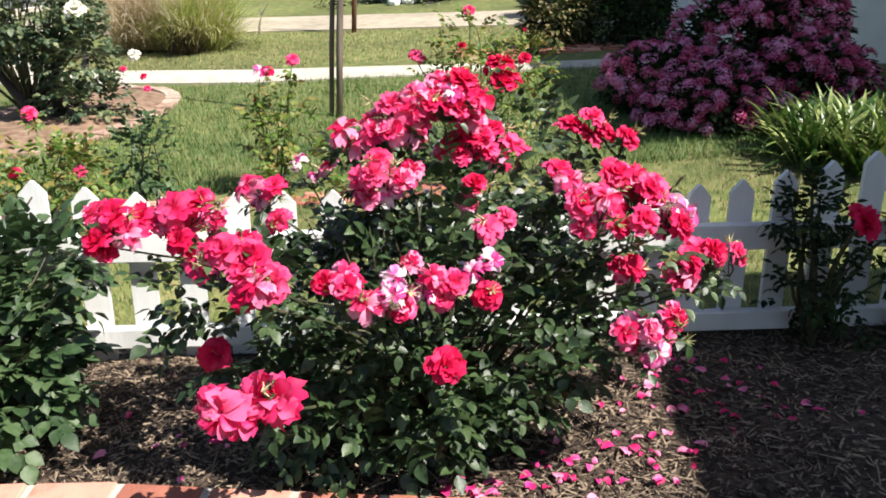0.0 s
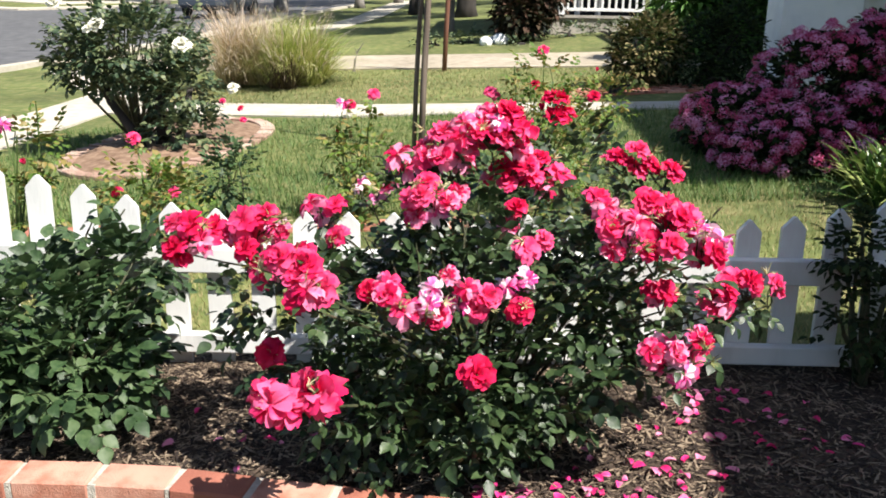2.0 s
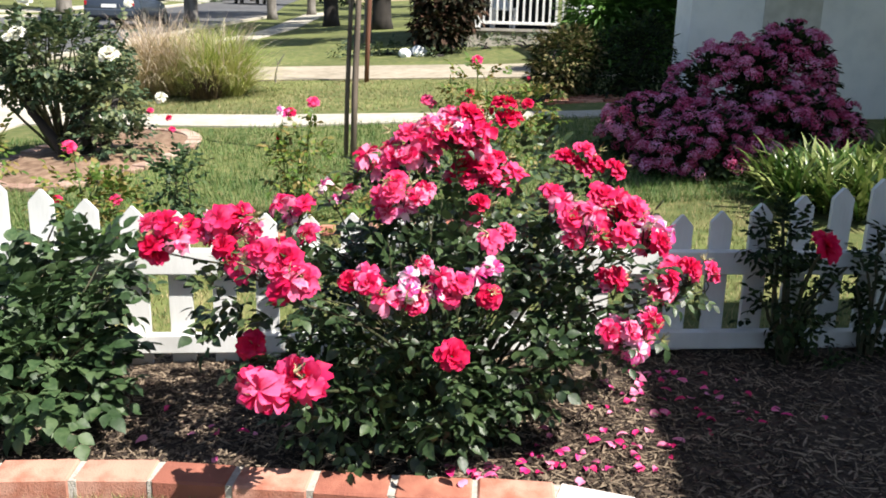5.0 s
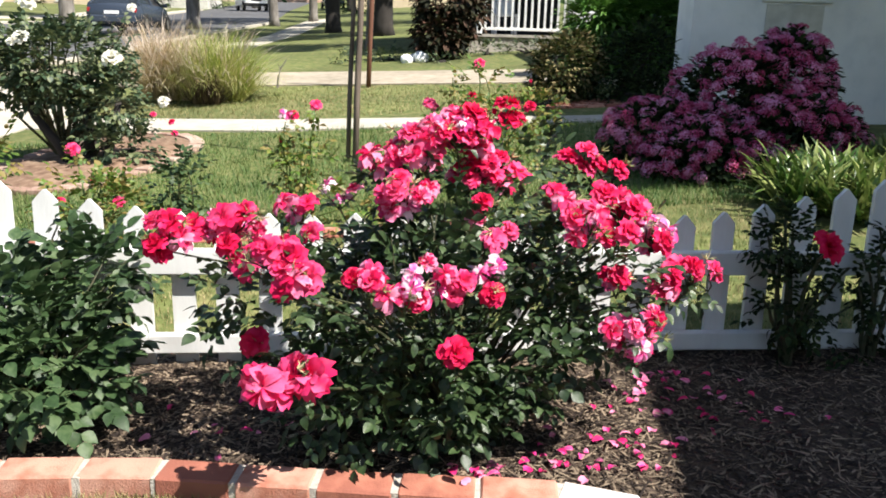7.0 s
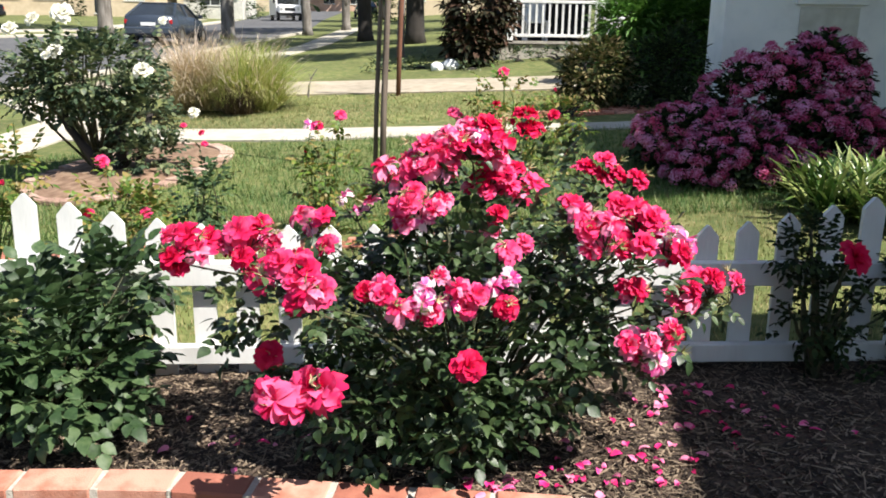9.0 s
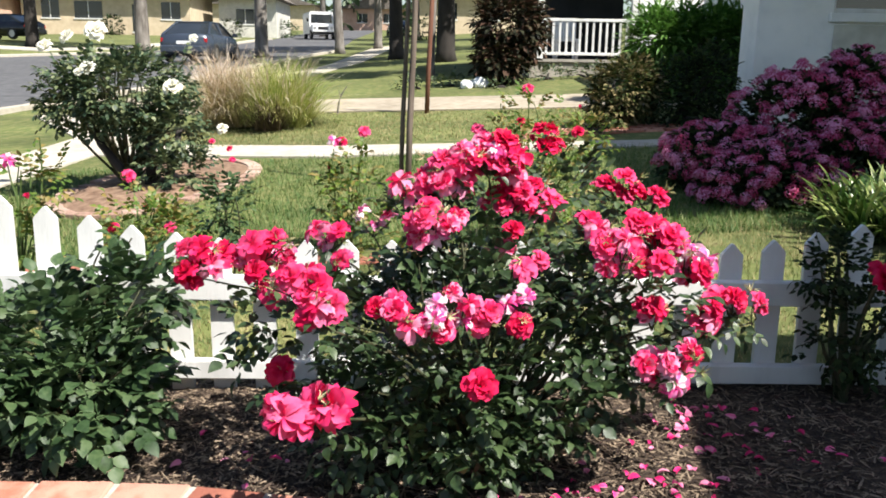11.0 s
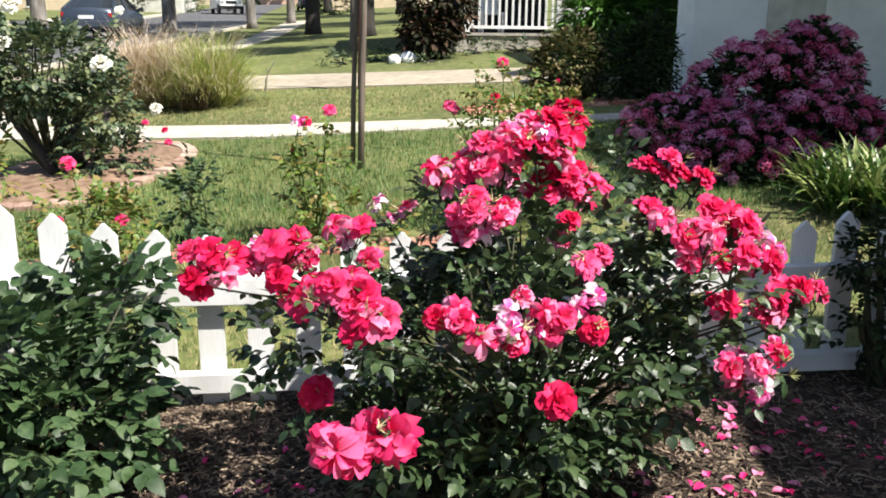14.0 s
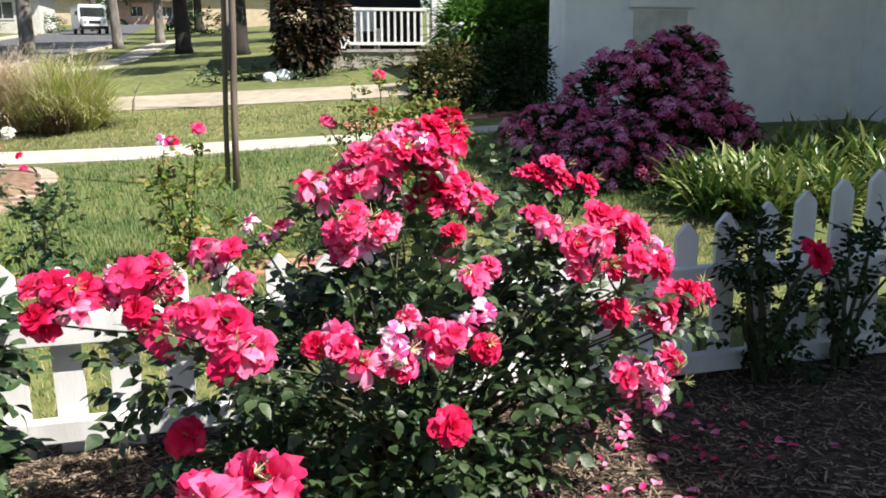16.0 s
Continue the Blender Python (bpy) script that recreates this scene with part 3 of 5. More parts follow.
cluster(-0.395, -0.87, 0.555, 0.05, 0.04, 0.04, "red red red pink")
cluster(-0.395, -0.52, 0.585, 0.02, 0.02, 0.02, "red")
cluster(-0.43, -0.42, 0.64, 0.05, 0.04, 0.035, "red pink pale")
cluster(-0.315, -0.22, 0.655, 0.06, 0.04, 0.03, "pale pink pale")
cluster(-0.12, -0.62, 0.72, 0.07, 0.05, 0.055, "pink red pale red pink pink red pink")
cluster(-0.207, -0.5, 0.795, 0.03, 0.03, 0.03, "pink pink")
cluster(-0.085, -0.5, 0.845, 0.075, 0.06, 0.055, "red pink pink red red pink red open pink red")
cluster(0.03, -0.5, 0.89, 0.09, 0.06, 0.05, "red open pink red red pink pale red pink red red")
cluster(0.08, -0.46, 0.80, 0.06, 0.04, 0.04, "red pink red red")
cluster(0.09, -0.44, 0.765, 0.06, 0.05, 0.045, "pink red pink red red red")
cluster(0.19, -0.38, 0.755, 0.075, 0.05, 0.045, "red red red pink red red")
cluster(0.262, 0.05, 0.885, 0.045, 0.04, 0.045, "red red red bud", 1.1)
cluster(0.45, -0.25, 0.775, 0.07, 0.05, 0.04, "red red red red red red")
cluster(0.56, -0.25, 0.745, 0.055, 0.04, 0.035, "red red red")
cluster(0.325, -0.6, 0.71, 0.04, 0.04, 0.03, "red pink")
cluster(0.34, -0.82, 0.69, 0.06, 0.04, 0.045, "pink pink pale red pink")
cluster(0.46, -0.7, 0.705, 0.075, 0.05, 0.045, "red red red pink red pink")
cluster(0.41, -0.82, 0.65, 0.04, 0.03, 0.03, "red red")
cluster(0.585, -0.6, 0.615, 0.055, 0.04, 0.045, "pale pink pale red pink")
cluster(0.095, -0.6, 0.67, 0.045, 0.03, 0.035, "red pink", 0.85)
cluster(0.13, -0.68, 0.615, 0.05, 0.03, 0.03, "red red", 0.85)
cluster(-0.22, -0.92, 0.56, 0.05, 0.03, 0.035, "pink red pink", 0.85)
cluster(-0.14, -0.95, 0.555, 0.06, 0.04, 0.045, "pale pink pink pale", 0.9)
cluster(-0.065, -0.9, 0.57, 0.045, 0.03, 0.035, "pale pink pink", 0.85)
cluster(0.01, -0.88, 0.525, 0.03, 0.02, 0.025, "red red", 0.9)
cluster(0.085, -0.8, 0.575, 0.04, 0.03, 0.035, "pale pale", 0.8)
cluster(0.10, -0.85, 0.52, 0.015, 0.02, 0.02, "red")
cluster(0.465, -0.7, 0.51, 0.04, 0.02, 0.02, "red pink", 0.85)
cluster(0.655, -0.57, 0.46, 0.045, 0.03, 0.035, "red red pink")
cluster(0.73, -0.55, 0.495, 0.05, 0.03, 0.04, "red red red")
cluster(0.815, -0.5, 0.462, 0.02, 0.02, 0.02, "red", 0.9)
cluster(0.48, -0.85, 0.405, 0.08, 0.05, 0.055, "pink pink pale pale pink open pink")
cluster(-0.002, -0.945, 0.38, 0.008, 0.01, 0.008, "full", 0.98)
cluster(-0.508, -0.8, 0.365, 0.015, 0.02, 0.015, "red red", 1.0)
cluster(-0.468, -1.0, 0.33, 0.03, 0.02, 0.025, "open open open", 1.2)
cluster(-0.378, -1.0, 0.36, 0.025, 0.02, 0.02, "open open", 1.15)

# the foliage: a loose mound of compound leaves, thinner at its rim
LOBES = [((0.0, -0.55, 0.33), (0.42, 0.36, 0.30), 500), ((0.03, -0.40, 0.60), (0.34, 0.24, 0.24), 260), ((-0.46, -0.62, 0.42), (0.22, 0.20, 0.14), 85),
         ((0.42, -0.58, 0.46), (0.25, 0.25, 0.20), 140), ((-0.10, -0.68, 0.14), (0.34, 0.22, 0.12), 230), ((0.30, -0.05, 0.62), (0.20, 0.12, 0.26), 90)]
front = []
for c, r, n in LOBES:
    for _ in range(n):
        d = unit()
        k = U(0.25, 1.0) ** 0.45 * (1 + 0.25 * noise.noise(d * 3 + Vector(c)))
        p = Vector(c) + Vector((d.x * r[0], d.y * r[1], d.z * r[2])) * k
        if p.z < 0.03:
            continue
        if any(abs(p.x - q.x) < 0.085 and abs(p.z - q.z) < 0.06 and q.y - 0.3 < p.y < q.y + 0.04 for q in CLUSTERS):
            continue
        out = d * 0.8 + Vector((0, 0, 0.15 + U(-0.3, 0.4)))
        if p.y < c[1] - 0.05 and len(front) < 290 and rnd.random() < 0.45:
            front.append((p, out))
        else:
            sprig(leaves, p, out, U(0.028, 0.043), 5, 0.66)
for _ in range(34):
    d = unit()
    cane(canes, BASE + unit() * 0.03, Vector((d.x * 0.5, -0.5 + d.y * 0.35, 0.38 + abs(d.z) * 0.3)), 0.006, 0.002, 0.12, 6, 4)
part("cane_tangle", canes, M["stem"], bush, "brown-green thorny canes")
part("foliage", leaves, M["leaf"], bush, "dense dark green leaves", True, "stuff")
sprigs = []
for _ in range(9):
    s = Shape()
    sprig(s, (0, 0, 0), (1, 0, 0.1), 0.041, 5, 0.68)
    sprigs.append(s.mesh("leaf", M["leaf"], True))
for p, out in front:
    o = part("leaf", rnd.choice(sprigs), None, bush)
    out = Vector(out) + unit() * 0.4
    o.matrix_basis = Matrix.Translation(p) @ out.to_track_quat("X", "Z").to_matrix().to_4x4() @ Matrix.Rotation(U(-0.7, 0.7), 4, "X") @ Matrix.Scale(U(0.8, 1.15), 4)


# ---- other roses ----
def shrub(name, label, base, lobes, mat, size, wide, tips=(), blooms=(), leaflets=5, stem=0.007, category="rose bush", stem_mat="stem"):
    """A smaller shrub: canes to its tips, leaves in lobes and along the canes, blooms where given."""
    t = thing(name, label, category, base)
    b = Vector(base)
    st, lv = Shape(), Shape()
    for tip, n in tips:
        q = Vector(tip) - b
        pts = cane(st, unit() * 0.015, q, stem, stem * 0.4, 0.05, 8, 5)
        for _ in range(n):
            k = rnd.randrange(2, len(pts))
            sprig(lv, pts[k] + unit() * 0.02, unit() + Vector((0, 0, 0.2)), size * U(0.7, 1.1), leaflets, wide)
    for c, r, n in lobes:
        c = Vector(c) - b
        for _ in range(n):
            d = unit()
            k = U(0.2, 1.0) ** 0.45 * (1 + 0.3 * noise.noise(d * 3 + c))
            p = c + Vector((d.x * r[0], d.y * r[1], d.z * r[2])) * k
            if (p + b).z > ground_z(base[0], base[1]) + 0.015:
                sprig(lv, p, d * 0.8 + Vector((0, 0, 0.2)), size * U(0.8, 1.15), leaflets, wide)
        for _ in range(max(3, n // 25)):
            d = unit()
            cane(st, unit() * 0.02, c + Vector((d.x * r[0], d.y * r[1], abs(d.z) * r[2] * 0.7)) * 0.9, stem, stem * 0.35, 0.08, 6, 4)
    part("cane_tangle", st, M[stem_mat], t)
    part("foliage", lv, M[mat], t, smooth=True, kind="stuff")
    for p, kind, sc in blooms:
        q = Vector(p) - b
        bloom(t, q, (U(-0.4, 0.4), -0.6, 0.7), kind, sc)
    return t


shrub("rose_bush", "leafy green rose bush without blooms beside the fence", (-1.25, -0.38, -0.03),
      [((-1.34, -0.36, 0.25), (0.36, 0.24, 0.19), 290), ((-1.15, -0.50, 0.17), (0.20, 0.20, 0.17), 140), ((-1.62, -0.45, 0.19), (0.35, 0.28, 0.17), 190), ((-1.10, -0.22, 0.36), (0.14, 0.12, 0.15), 75)],
      "leaf_light", 0.046, 0.74, [((-0.96, -0.2, 0.44), 12), ((-1.22, -0.14, 0.52), 12), ((-1.12, -0.12, 0.56), 10)])
# These two stand in shade; leaf_dark puts part of it into their colour.
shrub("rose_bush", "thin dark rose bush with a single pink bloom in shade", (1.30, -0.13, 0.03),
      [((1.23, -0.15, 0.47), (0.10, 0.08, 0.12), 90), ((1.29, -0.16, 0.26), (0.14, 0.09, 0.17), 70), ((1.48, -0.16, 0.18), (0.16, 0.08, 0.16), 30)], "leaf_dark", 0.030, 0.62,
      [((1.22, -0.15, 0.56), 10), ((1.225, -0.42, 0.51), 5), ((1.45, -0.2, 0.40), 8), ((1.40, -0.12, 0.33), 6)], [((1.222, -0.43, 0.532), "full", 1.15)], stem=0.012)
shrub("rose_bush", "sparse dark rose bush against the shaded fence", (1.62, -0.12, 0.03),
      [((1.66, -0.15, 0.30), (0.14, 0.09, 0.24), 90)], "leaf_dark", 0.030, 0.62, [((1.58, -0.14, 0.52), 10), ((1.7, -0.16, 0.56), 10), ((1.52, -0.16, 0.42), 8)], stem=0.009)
shrub("rose_bush", "small rose bush with coral pink blooms on the lawn side", (-0.62, 1.9, 0.06),
      [((-0.60, 1.9, 0.40), (0.17, 0.15, 0.20), 55), ((-0.45, 1.75, 0.18), (0.30, 0.2, 0.12), 70)], "leaf_yellow", 0.040, 0.65,
      [((-0.52, 1.92, 0.72), 12), ((-0.68, 1.85, 0.66), 12), ((-0.72, 1.9, 0.52), 8), ((-0.58, 1.9, 0.6), 10)],
      [((-0.514, 1.94, 0.75), "red", 0.8), ((-0.68, 1.88, 0.705), "pale", 0.9), ((-0.645, 1.9, 0.69), "red", 0.8), ((-0.713, 1.9, 0.542), "bud", 1.2)], stem_mat="stem_green")
shrub("rose_bush", "tall airy rose bush with small red blooms behind the fence", (0.40, 1.95, 0.12),
      [((0.40, 1.9, 0.66), (0.24, 0.16, 0.16), 90), ((0.40, 1.9, 0.86), (0.20, 0.14, 0.12), 45), ((0.72, 1.85, 0.74), (0.20, 0.15, 0.12), 60), ((0.52, 1.5, 0.62), (0.20, 0.2, 0.22), 80), ((0.45, 1.8, 0.35), (0.2, 0.2, 0.22), 60)], "leaf_yellow", 0.032, 0.62,
      [((0.41, 2.0, 0.97), 12), ((0.13, 2.0, 0.75), 9), ((0.37, 2.0, 0.79), 9), ((0.62, 1.5, 0.77), 9), ((0.25, 1.9, 0.92), 7), ((0.75, 1.9, 0.86), 8)],
      [((0.411, 2.0, 0.995), "red", 0.85), ((0.129, 2.0, 0.771), "red", 0.85), ((0.375, 2.0, 0.808), "red", 0.75), ((0.622, 1.5, 0.797), "red", 0.8), ((0.70, 1.9, 0.90), "bud", 1.0), ((0.16, 2.0, 0.75), "red", 0.7)], stem_mat="stem_green")
shrub("rose_bush", "straggly rose bush with coral blooms by the soil bed", (-1.72, 1.55, 0.0),
      [((-1.62, 1.5, 0.24), (0.28, 0.2, 0.18), 170)], "leaf_yellow", 0.036, 0.65,
      [((-1.83, 1.83, 0.47), 9), ((-1.48, 1.4, 0.26), 7), ((-1.77, 1.4, 0.27), 7), ((-1.6, 1.6, 0.40), 12)],
      [((-1.829, 1.83, 0.492), "red", 1.0), ((-1.478, 1.4, 0.29), "red", 0.75), ((-1.767, 1.4, 0.285), "red", 0.7), ((-1.63, 1.5, 0.37), "bud", 1.1)], stem_mat="stem_green")
shrub("rose_bush", "tall thin leafy rose cane standing in the lawn", (-1.10, 1.0, 0.02),
      [((-1.08, 1.0, 0.44), (0.11, 0.08, 0.18), 80)], "leaf_light", 0.034, 0.62, [((-1.02, 1.02, 0.62), 12), ((-1.12, 1.0, 0.5), 8)])
shrub("rose_bush", "small rose bush with faded pink blooms outside the fence", (-1.88, 0.6, 0.0),
      [((-1.80, 0.6, 0.62), (0.16, 0.12, 0.14), 50), ((-1.82, 0.55, 0.35), (0.14, 0.12, 0.2), 40)], "leaf_yellow", 0.030, 0.65,
      [((-1.871, 0.6, 0.71), 8), ((-1.73, 0.6, 0.82), 8), ((-1.70, 0.55, 0.55), 6)], [((-1.871, 0.6, 0.728), "pale", 0.95), ((-1.75, 0.5, 0.585), "bud", 1.2)], stem_mat="stem_green")

# white rose standard beyond, in its soil bed
wr = shrub("rose_shrub", "bushy white rose shrub on a dark forked trunk", (-2.85, 4.6, 0.0),
           [((-2.80, 4.45, 0.86), (0.62, 0.50, 0.32), 760), ((-2.35, 4.3, 0.55), (0.30, 0.30, 0.30), 200), ((-3.2, 4.5, 0.74), (0.34, 0.36, 0.24), 240), ((-2.3, 4.2, 0.22), (0.34, 0.26, 0.16), 130)],
           "leaf_mid", 0.050, 0.72, [((-2.2, 4.4, 1.15), 14), ((-3.3, 4.5, 1.12), 14), ((-2.8, 4.5, 1.22), 14)],
           [((-2.161, 3.8, 0.914), "ivory", 1.5), ((-3.04, 4.6, 1.35), "ivory", 1.9), ((-3.28, 4.6, 1.297), "ivory", 1.3), ((-3.48, 4.6, 1.216), "ivory", 1.4), ((-1.886, 4.2, 0.564), "ivory", 1.0),
            ((-2.202, 4.6, 1.304), "ivory", 0.8), ((-2.902, 4.05, 1.05), "ivory", 1.2), ((-2.95, 4.0, 1.02), "ivory", 0.9), ((-1.83, 4.2, 0.40), "red", 0.7), ((-1.80, 4.15, 0.32), "red", 0.6), ((-1.95, 4.1, 0.47), "red", 0.6)], stem=0.014)
trunk = Shape()
trunk.tube([(0.22, -0.4, -0.02), (0.06, -0.32, 0.22), (-0.12, -0.25, 0.42), (-0.2, -0.2, 0.6)], [0.045, 0.038, 0.032, 0.02], 8)
trunk.tube([(0.3, -0.3, -0.02), (0.32, -0.25, 0.3), (0.25, -0.2, 0.6)], [0.06, 0.05, 0.035], 8)
trunk.tube([(0.42, -0.3, -0.02), (0.5, -0.25, 0.3), (0.55, -0.2, 0.55)], [0.04, 0.035, 0.025], 8)
part("trunk", trunk, M["bark_dark"], wr, "dark forked woody trunk", True)


# ---- mauve flowering mound by the house ----
mound = thing("flowering_shrub", "broad mound of mauve-pink flower heads in shade", "flowering shrub", (0, 0, 0))
ML = [((2.98, 3.42, 0.80), (0.33, 0.42, 0.46), 160), ((2.54, 3.35, 0.66), (0.46, 0.52, 0.46), 165), ((2.02, 3.25, 0.44), (0.48, 0.60, 0.30), 135), ((2.14, 2.75, 0.34), (0.50, 0.46, 0.26), 140), ((2.78, 2.85, 0.46), (0.50, 0.36, 0.32), 140), ((3.08, 3.0, 0.44), (0.30, 0.36, 0.30), 80)]
heads = []
for v in range(6):
    s = Shape()
    for i in range(19):
        a, e = i * 2.4, 0.1 + 1.35 * (i / 19) ** 0.7
        d = Vector((math.cos(a) * math.sin(e), math.sin(a) * math.sin(e), math.cos(e)))
        m = Matrix.Translation((d.x * U(0.045, 0.062), d.y * U(0.045, 0.062), d.z * U(0.028, 0.042))) @ aim(d + unit() * 0.25, U(0, 6))
        for k in range(5):
            mm = m @ Matrix.Rotation(k * math.tau / 5, 4, "Z") @ Matrix.Rotation(U(-0.4, 0.2), 4, "Y")
            s.add([(0, 0, 0), (0.009, 0.0042, 0.002), (0.0165, 0.002, 0.001), (0.0165, -0.002, 0.001), (0.009, -0.0042, 0.002)], [(0, 1, 2, 3, 4)], mm)
    heads.append(s.mesh("flower_head", M["geranium"]))
ml = Shape()
for c, r, n in ML:
    c = Vector(c)
    made = 0
    while made < n:
        d = unit()
        if d.z < -0.25 or d.y > 0.55:
            continue
        p = c + Vector((d.x * r[0], d.y * r[1], d.z * r[2])) * (1 + 0.18 * noise.noise(d * 5 + c))
        if p.z < ground_z(p.x, p.y) + 0.05 or any(((p - Vector(c2)).x / r2[0]) ** 2 + ((p - Vector(c2)).y / r2[1]) ** 2 + ((p - Vector(c2)).z / r2[2]) ** 2 < 0.72 for c2, r2, _ in ML):
            made += 0.34
            continue
        h = part("flower_head", rnd.choice(heads), None, mound)
        h.matrix_basis = Matrix.Translation(p) @ aim(d + Vector((0, -0.3, 0.5)) + unit() * 0.3, U(0, 6)) @ Matrix.Scale(U(0.5, 0.95), 4)
        made += 1
    for _ in range(n * 9):
        d = unit()
        p = c + Vector((d.x * r[0], d.y * r[1], d.z * r[2])) * U(0.6, 0.95)
        sprig(ml, p, d + Vector((0, 0, 0.2)), 0.05, 3, 0.8, False)
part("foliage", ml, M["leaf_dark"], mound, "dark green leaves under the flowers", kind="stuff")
stems = Shape()
for c, r, n in ML:
    for _ in range(9):
        d = unit()
        cane(stems, (c[0] + d.x * 0.1, c[1] + d.y * 0.1, ground_z(c[0], c[1])), Vector(c) + Vector((d.x * r[0], d.y * r[1], abs(d.z) * r[2])) * 0.9, 0.012, 0.004)
part("stemwork", stems, M["stem"], mound)

# ---- strap-leaved clumps ----
straps = []
for v in range(8):
    s = Shape()
    L, W, bend = U(0.27, 0.43), U(0.020, 0.031), U(0.3, 1.4)
    a, x, z = U(0.05, 0.35), 0.0, 0.0
    n = 8
    for i in range(n + 1):
        f = i / n
        w = W * (1 - max(0.0, f - 0.75) / 0.25 * 0.9) * (0.75 + 0.25 * min(1, f * 4)) / 2
        s.v += [(x, w, z + w * 0.35), (x, 0, z), (x, -w, z + w * 0.35)]
        ang = a + bend * f * f
        x += math.sin(ang) * L / n
        z += math.cos(ang) * L / n
    s.f = [(i * 3 + k, i * 3 + k + 1, i * 3 + k + 4, i * 3 + k + 3) for i in range(n) for k in (0, 1)]
    straps.append(s.mesh("leaf", M["strap"], True))
for x, y in ((2.33, 1.72), (2.40, 2.02), (2.55, 1.55), (2.72, 2.0), (2.95, 1.60), (3.15, 2.05), (3.4, 1.65), (3.65, 2.1), (3.9, 1.7), (2.62, 1.8), (3.35, 2.45), (3.75, 2.5), (4.2, 2.3), (4.6, 2.6)):
    ag = thing("strap_leaf_plant", "clump of arching glossy green strap leaves", "plant", (x, y, ground_z(x, y)), group="strap-leaved plants by the house")
    for i in range(200):
        o = part("leaf", rnd.choice(straps), None, ag)
        o.matrix_basis = Matrix.Translation((U(-0.14, 0.14), U(-0.12, 0.12), 0)) @ Matrix.Rotation(U(0, math.tau), 4, "Z") @ Matrix.Rotation(U(0.0, 0.95), 4, "Y") @ Matrix.Scale(U(0.7, 1.1), 4)

# ---- hedges and shrubs between the houses ----
def hedge(name, label, lobes, mat, size, cat="hedge", wide=0.6, trunk_to=None):
    c0 = lobes[0][0]
    t = thing(name, label, cat, (c0[0], c0[1], ground_z(c0[0], c0[1])))
    b = t.location.copy()
    s, st = Shape(), Shape()
    for c, r, n in lobes:
        for _ in range(n):
            d = unit()
            p = Vector(c) + Vector((d.x * r[0], d.y * r[1], d.z * r[2])) * (U(0.3, 1) ** 0.4) * (1 + 0.22 * noise.noise(d * 4 + Vector(c)))
            if p.z > ground_z(p.x, p.y) + 0.02:
                sprig(s, p - b, d + Vector((0, 0, 0.2)), size * U(0.7, 1.2), 3, wide, False)
        for _ in range(4):
            d = unit()
            cane(st, (U(-0.1, 0.1), U(-0.1, 0.1), 0), Vector(c) - b + Vector((d.x * r[0], d.y * r[1], d.z * r[2] * 0.6)) * 0.7, 0.03, 0.01)
    part("branchwork", st, M["bark_dark"], t)
    part("foliage", s, M[mat], t, kind="stuff")
    return t


hedge("hedge", "tall clipped hedge of narrow leaves, half in deep shade", [((3.05 + 0.40 * i, 9.3, z), (0.36, 0.40, 0.48), 900) for i in range(5) for z in (0.80, 1.36)], "leaf_bright", 0.16, wide=0.22)
hedge("shrub", "olive green shrub with dried brown flower heads", [((2.05, 6.75, 0.84), (0.40, 0.34, 0.36), 1100), ((1.86, 6.6, 0.62), (0.26, 0.25, 0.24), 350)], "leaf_olive", 0.06, "shrub")
# Darker leaf colour carries the house's shade beside the olive shrub.
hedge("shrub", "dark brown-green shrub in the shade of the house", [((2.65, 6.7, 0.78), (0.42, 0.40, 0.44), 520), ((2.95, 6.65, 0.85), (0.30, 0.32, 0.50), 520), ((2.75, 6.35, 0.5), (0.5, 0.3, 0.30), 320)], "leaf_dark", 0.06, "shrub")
hedge("shrub", "low pale green shrub beside the driveway", [((1.60, 6.15, 0.48), (0.28, 0.20, 0.13), 240)], "leaf_yellow", 0.035, "shrub", 0.3)
hedge("shrub_tree", "small dark tree with reddish leaves beside the porch", [((1.35, 13.8, 1.8), (0.66, 0.6, 0.75), 1300), ((1.15, 13.6, 1.15), (0.45, 0.45, 0.45), 600)], "leaf_russet", 0.12, "tree")
for c, r, n in (((2.2, 14.2, 0.86), (0.45, 0.3, 0.2), 130), ((2.95, 14.2, 0.9), (0.45, 0.3, 0.2), 130), ((1.2, 13.0, 0.66), (0.35, 0.3, 0.16), 90), ((-0.4, 13.6, 0.66), (0.5, 0.4, 0.2), 120), ((0.2, 14.0, 0.72), (0.4, 0.4, 0.2), 110)):
    hedge("shrub", "grey-green low planting below the porch", [(c, r, n)], "leaf_mid", 0.07, "shrub")
for x, y, r in ((0.50, 13.2, 0.13), (0.78, 13.3, 0.16), (0.66, 13.7, 0.10)):
    bm = bmesh.new()
    bmesh.ops.create_icosphere(bm, subdivisions=2, radius=r)
    for v in bm.verts:
        v.co *= 1 + 0.3 * noise.noise(v.co * 6 + Vector((x, y, 0)))
        v.co.z *= 0.8
    me = bpy.data.meshes.new("rock")
    bm.to_mesh(me)
    bm.free()
    me.materials.append(M["stucco"])
    o = new("rock", me)
    o.location = (x, y, ground_z(x, y) + r * 0.45)
    tagged(o, "pale rounded garden rock in a planting", "rock", "garden rocks")

# ---- fountain grass ----
fg = thing("fountain_grass", "large clump of tan and yellow-green fountain grass", "ornamental grass", (-2.45, 8.6, ground_z(-2.45, 8.6)))


